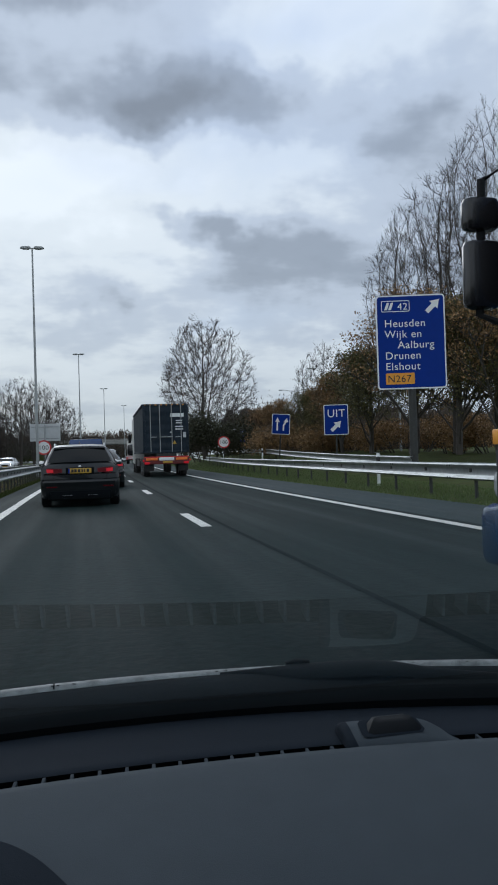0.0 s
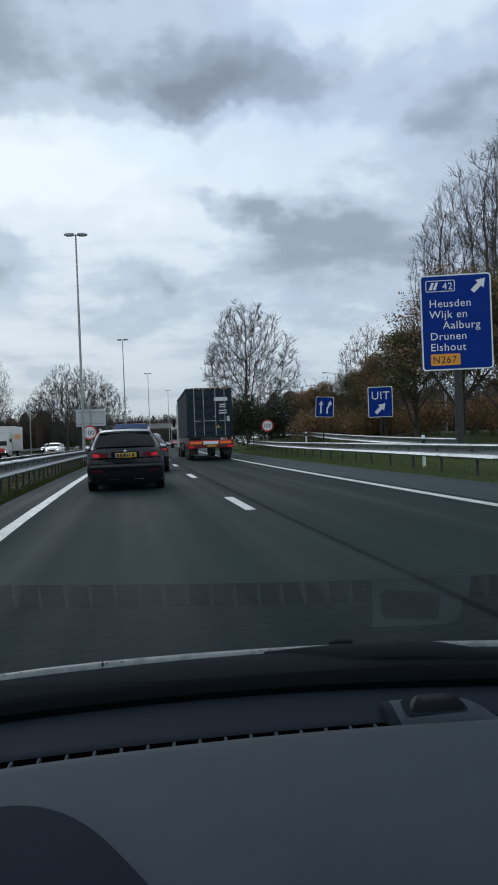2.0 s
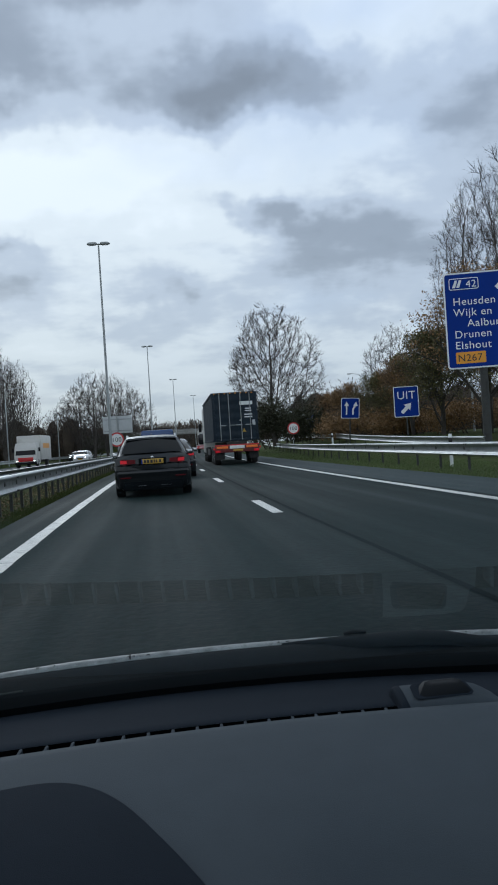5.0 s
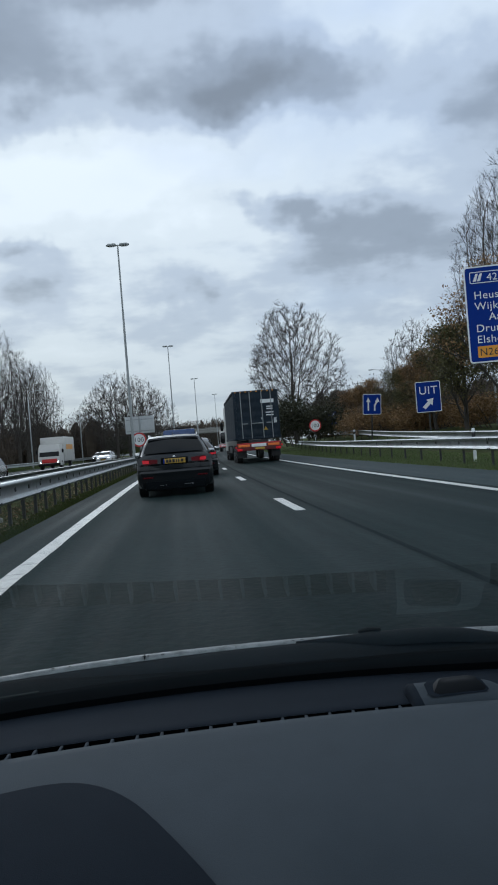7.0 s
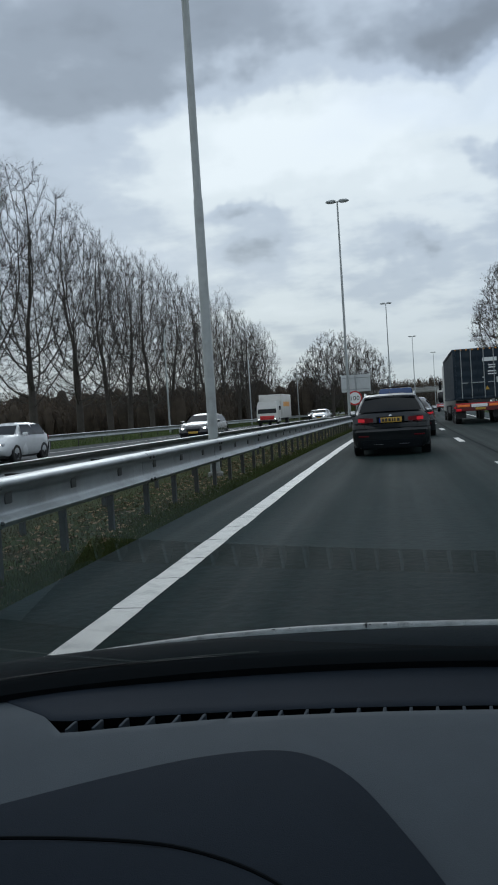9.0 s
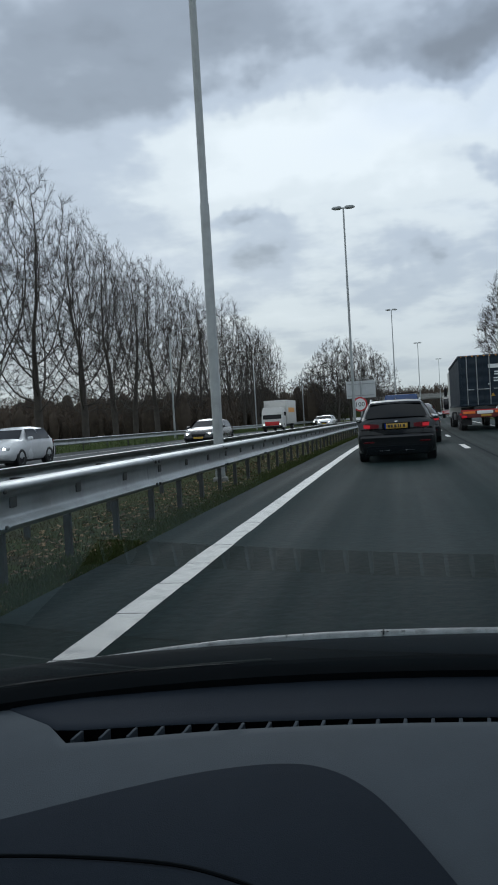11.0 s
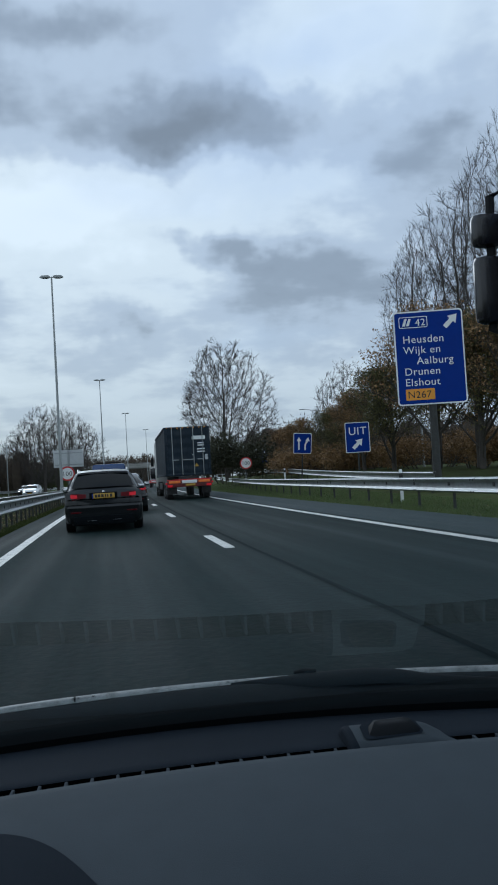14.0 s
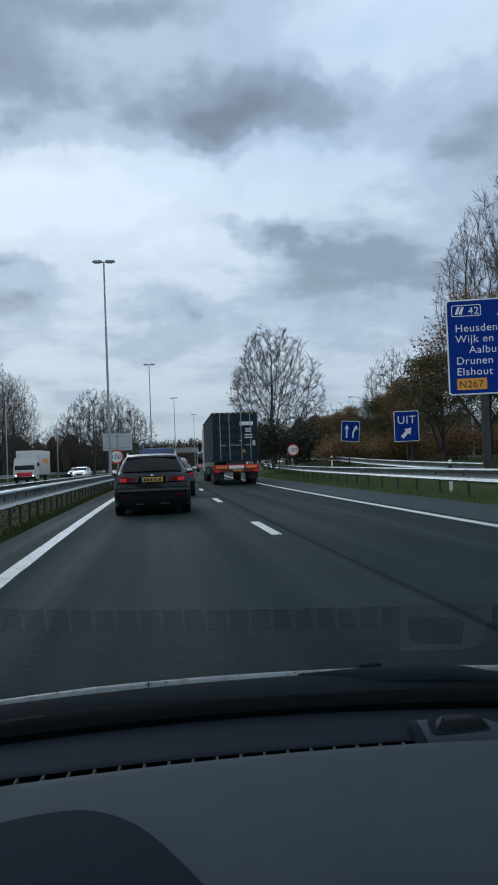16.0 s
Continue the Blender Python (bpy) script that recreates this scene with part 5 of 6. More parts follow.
def container_truck(m):
    """Its rear is at y = 0; it drives along +y."""
    t = thing("container_lorry", "lorry carrying a dark blue corrugated shipping container", "truck", "lorries")
    z0, h, half, length = 1.28, 2.62, 1.22, 12.2
    corr = []
    n = 84
    for i in range(n + 1):
        y = length * i / n
        corr.append((y, (0.0, 0.034, 0.034, 0.0)[i % 4]))
    shell = part("container", Shape().box((0, length / 2, z0 + h / 2), (2 * half - 0.08, length - 0.04, h - 0.04), 0.01), CONTAINER, t, "dark blue corrugated steel container")
    for s in (-1, 1):
        part("corrugated_side", Shape().loft([[(s * (half - d), y, z0 + 0.12), (s * (half - d), y, z0 + h - 0.10)] for y, d in corr], False), CONTAINER, shell, smooth=15)
        for z in (z0 + 0.06, z0 + h - 0.05):
            part("side_rail", Shape().box((s * half, length / 2, z), (0.08, length, 0.12), 0.012), CONTAINER, shell)
        part("corner_post", Shape().box((s * (half - 0.06), 0.03, z0 + h / 2), (0.14, 0.14, h), 0.012), CONTAINER, shell)
        door = part("container_door", Shape().loft([[(s * (0.02 + (half - 0.16) * k), -0.01 - d, z) for k in (0, 1)] for z, d in
                                               [(z0 + 0.12 + (h - 0.22) * i / 20, (0, 0.025, 0.025, 0)[i % 4]) for i in range(21)]], False), CONTAINER, shell, smooth=15)
        for x in (0.32, 0.82):
            part("locking_bar", Shape().tube([(s * x, -0.07, z0 + 0.05), (s * x, -0.07, z0 + h - 0.04)], 0.024, 8), ZINC, door)
            part("bar_handle", Shape().box((s * (x - 0.14), -0.075, z0 + 0.85), (0.34, 0.03, 0.05), 0.01), ZINC, door)
        for z in (z0 + 0.35, z0 + 1.0, z0 + 1.7, z0 + 2.3):
            part("hinge", Shape().box((s * (half - 0.10), -0.055, z), (0.12, 0.03, 0.10), 0.01), CONTAINER, door)
    for z in (z0 + 0.06, z0 + h - 0.05):
        part("end_sill", Shape().box((0, 0.03, z), (2 * half, 0.12, 0.13), 0.012), CONTAINER, shell)
    for k in range(16):
        part("header_stripe", Shape().box((-1.1 + 0.147 * k, -0.036, z0 + h - 0.04), (0.075, 0.006, 0.05)), SIGN_ORANGE if k % 2 == 0 else INK, shell)
    for x, z, w, hh in ((0.62, 2.02, 0.72, 0.20), (0.72, 1.72, 0.34, 0.06), (0.72, 1.60, 0.34, 0.06), (0.72, 1.40, 0.42, 0.06), (0.72, 1.26, 0.42, 0.06), (1.0, 0.95, 0.16, 0.28), (0.28, 1.1, 0.10, 0.06)):
        part("stencil_bar", Shape().box((x, -0.05, z0 + z), (w, 0.008, hh)), SIGN_WHITE if hh < 0.25 else SIGN_BACK, shell)
    part("warning_triangle", Shape().plate([(0.34, z0 + 0.46), (0.56, z0 + 0.46), (0.45, z0 + 0.66)], -0.055, -0.045), PLATE, shell)
    part("chassis_beam", Shape().box((0, length / 2, 1.10), (1.1, length, 0.30), 0.03), CHASSIS, t)
    bar = part("rear_board", Shape().box((0, -0.06, 0.88), (2.42, 0.10, 0.42), 0.02), DARK_RED, t, "dark red beam")
    for s in (-1, 1):
        part("reflector_board", Shape().box((s * 0.80, -0.125, 0.95), (0.62, 0.02, 0.13), 0.006), ORANGE_BOARD, bar, "orange reflective board")
        part("tail_light", Shape().box((s * 1.05, -0.13, 0.74), (0.26, 0.06, 0.12), 0.02), RED_LAMP, bar)
        part("marker_lamp", Shape().lathe((s * 1.24, -0.10, 0.88), (0, -1, 0), [(0.05, 0), (0.05, 0.05), (0.02, 0.06)], 10), RED_LAMP, bar)
        part("mud_flap", Shape().box((s * 0.92, 0.15, 0.55), (0.5, 0.02, 0.5), 0.008), RUBBER, t)
        for y in (1.3, 2.6, 3.9, 11.6):
            truck_wheel(t, s * 1.02, y)
        part("side_guard", Shape().box((s * 1.18, 7.0, 0.72), (0.04, 3.5, 0.4), 0.02), CHASSIS, t)
    part("red_strip", Shape().box((0, -0.125, 1.06), (2.4, 0.015, 0.06)), SIGN_RED, bar)
    part("plate_panel", Shape().box((0, -0.125, 0.95), (0.8, 0.02, 0.17), 0.006), SIGN_WHITE, bar)
    part("number_plate", Shape().box((0.05, -0.13, 0.78), (0.52, 0.016, 0.11), 0.004), PLATE, bar, "yellow plate")
    cab_box = part("cab_shell", Shape().box((0, 14.1, 2.2), (2.45, 2.1, 3.2), 0.12), BOX_WHITE, t)
    for s in (-1, 1):
        part("mirror", Shape().box((s * 1.42, 14.9, 2.4), (0.2, 0.14, 0.6), 0.04), BLACK, cab_box)
        truck_wheel(t, s * 1.05, 14.2)
    t.matrix_basis = m
    return t


def box_truck(name, label, m, stripe):
    """A small lorry seen from the front: its nose at y = 0, its box behind at +y."""
    t = thing(name, label, "truck", "lorries")
    rings = [[(-w, f, z), (w, f, z), (w, 1.9, z), (-w, 1.9, z)] for z, f, w in ((0.4, 0.0, 1.08), (1.2, 0.0, 1.1), (2.1, 0.25, 1.08), (2.5, 0.5, 1.0))]
    part("cab_shell", Shape().loft(rings, True, True), BOX_WHITE, t, smooth=30)
    part("windscreen", Shape().quad((-0.98, 0.02, 1.3), (0.98, 0.02, 1.3), (0.94, 0.25, 2.08), (-0.94, 0.25, 2.08)), DARK_GLASS, t)
    part("grille", Shape().box((0, -0.02, 0.85), (1.5, 0.05, 0.4), 0.03), stripe, t)
    part("bumper", Shape().box((0, -0.04, 0.48), (2.15, 0.14, 0.25), 0.04), BLACK, t)
    box = part("cargo_box", Shape().box((0, 4.9, 2.0), (2.4, 5.8, 2.5), 0.03), BOX_WHITE, t)
    part("livery_band", Shape().box((1.206, 4.9, 2.2), (0.01, 3.6, 0.5)), SIGN_ORANGE, box)
    part("chassis_beam", Shape().box((0, 4.6, 0.62), (1.0, 6.4, 0.22), 0.02), CHASSIS, t)
    for s in (-1, 1):
        lamp = part("headlight", Shape().box((s * 0.85, -0.02, 0.72), (0.3, 0.1, 0.18), 0.04), LENS, t)
        part("lit_bulb", Shape().lathe((s * 0.85, -0.06, 0.72), (0, -1, 0), [(0.06, 0), (0.05, 0.03), (0.02, 0.04)], 10), WHITE_LAMP, lamp)
        part("mirror", Shape().box((s * 1.28, 0.5, 1.8), (0.18, 0.12, 0.4), 0.04), BLACK, t)
        for y in (1.0, 6.2):
            truck_wheel(t, s * 0.95, y, 0.44, 0.28)
    t.matrix_basis = m
    return t


def recovery_truck(m):
    """A lorry far ahead with a dark load over red and white rear boards; its rear at y = 0."""
    t = thing("recovery_lorry", "lorry with a dark load and red and white boards", "truck", "lorries")
    part("deck", Shape().box((0, 3.5, 1.15), (2.4, 7.0, 0.25), 0.03), CHASSIS, t)
    part("load", Shape().box((0, 3.6, 2.2), (2.0, 4.5, 1.7), 0.25), GLOSS_BLACK, t)
    part("load_top", Shape().box((-0.6, 4.6, 3.3), (0.9, 1.5, 0.6), 0.1), BOX_WHITE, t)
    part("headboard", Shape().box((0, 7.0, 2.4), (2.4, 0.2, 2.2), 0.03), BOX_WHITE, t)
    board = part("rear_board", Shape().box((0, -0.05, 0.95), (2.45, 0.1, 0.5), 0.03), SIGN_WHITE, t)
    part("red_strip", Shape().box((0, -0.11, 1.08), (2.4, 0.02, 0.12)), SIGN_RED, board)
    part("red_strip", Shape().box((0, -0.11, 0.78), (2.4, 0.02, 0.10)), SIGN_RED, board)
    for s in (-1, 1):
        part("tail_light", Shape().box((s * 1.0, -0.12, 0.93), (0.3, 0.05, 0.12), 0.02), RED_LAMP, board)
        for y in (1.2, 2.4, 7.6):
            truck_wheel(t, s * 1.0, y)
    part("cab_shell", Shape().box((0, 8.2, 1.9), (2.4, 1.9, 2.6), 0.15), SIGN_RED, t)
    t.matrix_basis = m
    return t


car("estate_car", "dark grey estate car with lit red tail lights", GREY_PAINT, pose(0.02, 19.3, 0, 0, 0, -0.6), height=1.44)
car("hatchback", "dark hatchback on the motorway behind the van", BLACK_CAR, road_pose(0.45, 30.0), estate=False)
van("delivery_van", "blue panel van with rear windows on the motorway", BLUE_VAN, road_pose(-0.20, 44.0))
container_truck(road_pose(4.05, 44.0))
courier_truck(pose(3.92, 5.12, 0, 0, 0, -0.3))
car("white_car", "small white hatchback far off on the motorway", SILVER_CAR, road_pose(0.5, 112), estate=False)
recovery_truck(road_pose(3.4, 128))
# oncoming
car("white_car", "small white hatchback with lit headlamps on the oncoming carriageway", SILVER_CAR, road_pose(-14.3, 30, 0, 180), length=3.7, estate=False, lit=True, group="oncoming cars")
car("black_car", "black hatchback with lit headlamps on the oncoming carriageway", BLACK_CAR, road_pose(-10.7, 46, 0, 180), estate=False, lit=True, group="oncoming cars")
car("white_car", "white saloon with lit headlamps on the oncoming carriageway", SILVER_CAR, road_pose(-10.7, 98, 0, 180), estate=False, lit=True, group="oncoming cars")
car("grey_car", "dark grey car with lit headlamps on the oncoming carriageway", GREY_PAINT, road_pose(-14.5, 118, 0, 180), estate=False, lit=True, group="oncoming cars")
car("red_car", "red car with lit headlamps on the oncoming carriageway", RED_CAR, road_pose(-10.6, 150, 0, 180), estate=False, lit=True, group="oncoming cars")
box_truck("delivery_lorry", "white box lorry with lit headlamps on the oncoming carriageway", road_pose(-14.4, 82), SIGN_RED)


# ---- signs ----
def text_shape(body, size, x, z, y, material, parent, name="lettering", wide=1.0):
    cu = bpy.data.curves.new(name, "FONT")
    cu.body, cu.size, cu.extrude = body, size, 0.004
    cu.space_character = 1.08
    ob = bpy.data.objects.new(name, cu)
    scene.collection.objects.link(ob)
    dg = bpy.context.evaluated_depsgraph_get()
    me = bpy.data.meshes.new_from_object(ob.evaluated_get(dg))
    bpy.data.objects.remove(ob)
    me.transform(Matrix.Translation((x, y, z)) @ Matrix.Rotation(radians(90), 4, "X") @ Matrix.Diagonal((wide, 1, 1, 1)))
    me.materials.clear()
    me.materials.append(material)
    new_ob = new(name, me)
    new_ob.parent = parent
    return new_ob


def rounded(x0, z0, x1, z1, r, n=4):
    pts = []
    for cx, cz, a0 in ((x1 - r, z0 + r, -90), (x1 - r, z1 - r, 0), (x0 + r, z1 - r, 90), (x0 + r, z0 + r, 180)):
        for i in range(n + 1):
            a = radians(a0 + 90 * i / n)
            pts.append((cx + r * math.cos(a), cz + r * math.sin(a)))
    return pts


def arrow_up_right(cx, cz, size):
    """A white arrow that points up to the right."""
    w, k = 0.13 * size, size * 0.5
    pts = [(-w, -k), (w, -k), (w, k * 0.1), (k * 0.62, k * 0.1), (0, k), (-k * 0.62, k * 0.1), (-w, k * 0.1)]
    c, s = math.cos(radians(-45)), math.sin(radians(-45))
    return [(cx + x * c - z * s, cz + x * s + z * c) for x, z in pts]


def exit_sign(m):
    sign = thing("exit_sign", "large blue exit sign with white lettering on a grey post", "road sign", "road signs")
    w, h, z0 = 1.40, 3.85, 3.2
    part("post", Shape().lathe((0, 0.14, 0), (0, 0, 1), [(0.17, -0.4), (0.16, 2.0), (0.15, 6.8)], 12), POST, sign)
    face = part("panel", Shape().plate(rounded(-w, z0, w, z0 + h, 0.14), -0.03, 0.03), SIGN_WHITE, sign)
    part("blue_face", Shape().plate(rounded(-w + 0.055, z0 + 0.055, w - 0.055, z0 + h - 0.055, 0.10), -0.038, -0.029), SIGN_BLUE, face)
    box = part("exit_box", Shape().plate(rounded(-w + 0.22, z0 + h - 0.68, -0.02, z0 + h - 0.22, 0.07), -0.043, -0.036), SIGN_WHITE, face)
    part("exit_box_fill", Shape().plate(rounded(-w + 0.25, z0 + h - 0.65, -0.05, z0 + h - 0.25, 0.05), -0.047, -0.042), SIGN_BLUE, box)
    for d in (0.0, 0.16):
        part("ramp_symbol", Shape().plate([(-w + 0.34 + d, z0 + h - 0.60), (-w + 0.46 + d, z0 + h - 0.60), (-w + 0.56 + d, z0 + h - 0.30), (-w + 0.46 + d, z0 + h - 0.30)], -0.052, -0.046), SIGN_WHITE, box)
    text_shape("42", 0.40, -0.52, z0 + h - 0.60, -0.05, SIGN_WHITE, box)
    part("arrow", Shape().plate(arrow_up_right(w - 0.48, z0 + h - 0.47, 0.72), -0.045, -0.037), SIGN_WHITE, face)
    for body, x, z in (("Heusden", -w + 0.33, 2.55), ("Wijk en", -w + 0.33, 2.11), ("Aalburg", -w + 0.85, 1.67), ("Drunen", -w + 0.33, 1.23), ("Elshout", -w + 0.33, 0.79)):
        text_shape(body, 0.43, x, z0 + z, -0.043, SIGN_WHITE, face, wide=1.02)
    tab = part("route_tab", Shape().plate(rounded(-w + 0.33, z0 + 0.20, -w + 1.50, z0 + 0.66, 0.04), -0.045, -0.036), SIGN_ORANGE, face, "orange route number tab")
    text_shape("N267", 0.40, -w + 0.40, z0 + 0.29, -0.049, INK, tab)
    sign.matrix_basis = m
    return sign


exit_sign(at_bearing(-23.3, 34.0, 0.35, -15))


def speed_sign(m, z=2.2, r=0.45):
    sign = thing("speed_sign", "round white speed limit sign with a red rim", "road sign", "road signs")
    part("pole", Shape().lathe((0, 0.05, 0), (0, 0, 1), [(0.04, -0.4), (0.04, z + r)], 8), POST, sign)
    disc = part("disc", Shape().lathe((0, 0, z), (0, -1, 0), [(r, -0.012), (r, 0.012)], 28), SIGN_RED, sign)
    part("disc_face", Shape().lathe((0, 0, z), (0, -1, 0), [(r * 0.80, 0.008), (r * 0.80, 0.018)], 28), SIGN_WHITE, disc)
    text_shape("100", r * 0.86, -r * 0.72, z - r * 0.30, -0.022, INK, disc)
    sign.matrix_basis = m
    return sign


speed_sign(road_pose(-3.7, 62.5), 2.0, 0.55)
speed_sign(at_bearing(-10.1, 68, 0.5, -8), 1.6, 0.50)


def board_back(m):
    sign = thing("sign_board", "grey back of a large sign board on a steel post", "road sign", "road signs")
    part("post", Shape().lathe((0, 0, 0), (0, 0, 1), [(0.10, -0.4), (0.09, 4.6)], 10), MAST, sign)
    panel = part("panel", Shape().plate(rounded(-1.45, 2.9, 1.45, 4.6, 0.05), 0.09, 0.13), SIGN_BACK, sign)
    for z in (3.15, 4.3):
        part("stiffener", Shape().box((0, 0.065, z), (2.7, 0.05, 0.07), 0.01), ZINC, panel)
    sign.matrix_basis = m
    return sign


board_back(road_pose(-5.2, 82))


def lane_sign(m, tilt=0.0):
    sign = thing("lane_sign", "blue square lane sign with white arrows on a pole", "road sign", "road signs")
    part("pole", Shape().lathe((0, 0.05, 0), (0, 0, 1), [(0.05, -0.5), (0.045, 2.6)], 8), POST, sign)
    face = part("panel", Shape().plate(rounded(-0.62, 1.35, 0.62, 2.75, 0.08), -0.02, 0.02), SIGN_WHITE, sign)
    part("blue_face", Shape().plate(rounded(-0.58, 1.39, 0.58, 2.71, 0.06), -0.027, -0.019), SIGN_BLUE, face)
    for x, bend in ((-0.25, 0.0), (0.18, 0.16)):
        stem = Shape().plate([(x - 0.05, 1.6), (x + 0.05, 1.6), (x + 0.05, 1.95), (x + 0.05 + bend, 2.2), (x - 0.05 + bend, 2.25), (x - 0.05, 2.0)], -0.034, -0.026)
        stem.plate([(x - 0.16 + bend, 2.2), (x + 0.16 + bend, 2.2), (x + bend * 1.3, 2.5)], -0.034, -0.026)
        part("arrow", stem, SIGN_WHITE, face)
    sign.matrix_basis = m @ pose(0, 0, 0, 0, tilt, 0)
    return sign


lane_sign(at_bearing(-14.0, 56, 1.0, -10), 4)


def way_out_sign(m):
    sign = thing("exit_marker_sign", "blue sign with white letters and an arrow at the slip road", "road sign", "road signs")
    part("pole", Shape().lathe((0, 0.05, 0), (0, 0, 1), [(0.05, -0.6), (0.045, 2.7)], 8), POST, sign)
    face = part("panel", Shape().plate(rounded(-0.68, 1.25, 0.68, 2.95, 0.08), -0.02, 0.02), SIGN_WHITE, sign)
    part("blue_face", Shape().plate(rounded(-0.64, 1.29, 0.64, 2.91, 0.06), -0.027, -0.019), SIGN_BLUE, face)
    text_shape("UIT", 0.62, -0.50, 2.25, -0.031, SIGN_WHITE, face)
    part("arrow", Shape().plate(arrow_up_right(0.0, 1.75, 0.75), -0.034, -0.026), SIGN_WHITE, face)
    sign.matrix_basis = m
    return sign


way_out_sign(at_bearing(-18.0, 46, 0.75, -15))
lane_sign(at_bearing(-11.2, 84, 0.9, -8))


def marker_post(m):
    post = thing("marker_post", "white plastic delineator post with a dark band in the grass", "marker post", "marker posts")
    part("stake", Shape().box((0, 0, 0.45), (0.11, 0.06, 1.1), 0.02), SIGN_WHITE, post)
    part("band", Shape().box((0, 0, 0.80), (0.118, 0.068, 0.16), 0.015), INK, post)
    post.matrix_basis = m
    return post


MARKER = marker_post(road_pose(9.6, 26, 0.0))
for s in (52, 78):
    copy_thing(MARKER, road_pose(right_line(s) + 1.2, s, 0.4))


# ---- overpass ----
def overpass():
    b = thing("overpass", "concrete road bridge across the motorway far ahead", "bridge", "", "structure", road_pose(0, 285))
    part("deck", Shape().box((6, 0, 6.0), (74, 9, 0.9), 0.08), BRICKY, b)
    part("parapet", Shape().box((6, -4.45, 6.75), (74, 0.16, 0.7), 0.03), BRICKY, b)
    for x in (-17, -4.6, 9.5, 22):
        part("pier", Shape().box((x, 0, 2.7), (0.9, 5.5, 5.9), 0.1), BRICKY, b)
    part("hand_rail", Shape().box((6, -4.5, 7.3), (74, 0.08, 0.08), 0.02), ZINC, b)
    for k in range(-15, 22):
        part("baluster", Shape().box((k * 1.7, -4.5, 7.2), (0.07, 0.07, 0.3)), ZINC, b)
    for s in (-1, 1):
        part("embankment", Shape().loft([[(6 + s * 60, y, -0.5), (6 + s * 60, y, 6.2), (6 + s * 30, y, 6.2), (6 + s * 20, y, -0.5)] for y in (-7, 7)], True, True), GRASS, b)


overpass()


# ---- the car that carries the camera ----
def dash_z(x, y):
    """Height of the soft dash top: nearly level near the windscreen, rolling down towards the seats."""
    f = max(0.0, 0.785 - y)
    # a soft crease runs from the middle of the pad towards the passenger's side
    d = -0.56 * (x - 0.150) - 0.83 * (y - 0.630)
    crease = 0.15 * (math.sqrt(d * d + 0.0002) + d) * min(1.0, max(0.0, (x - 0.085) / 0.08))
    return 0.836 - 0.10 * f - 0.42 * f * f - 0.02 * abs(x - 0.05) ** 2 - crease


def vent_line(x):
    return 0.816 - 0.22 * (max(x, -0.34) - 0.13) ** 2 + min(0.10, 0.72 * max(0.0, -0.36 - x))


def pad_edge(x):
    """The pad's far edge: before the vents, and over the closed channel at both ends."""
    return vent_line(x) - 0.009 + 0.034 * min(1.0, max(0.0, (-0.338 - x) / 0.03, (x - 0.60) / 0.03))


def spline(knots, steps=5):
    """A smooth line through the knots."""
    line = []
    for i in range(len(knots) - 1):
        p0, p1, p2, p3 = [Vector(knots[min(max(j, 0), len(knots) - 1)]) for j in (i - 1, i, i + 1, i + 2)]
        for k in range(steps):
            f = k / steps
            line.append(tuple(0.5 * (2 * p1 + (p2 - p0) * f + (2 * p0 - 5 * p1 + 4 * p2 - p3) * f * f + (3 * p1 - p0 - 3 * p2 + p3) * f ** 3)))
    return line + [tuple(knots[-1])]


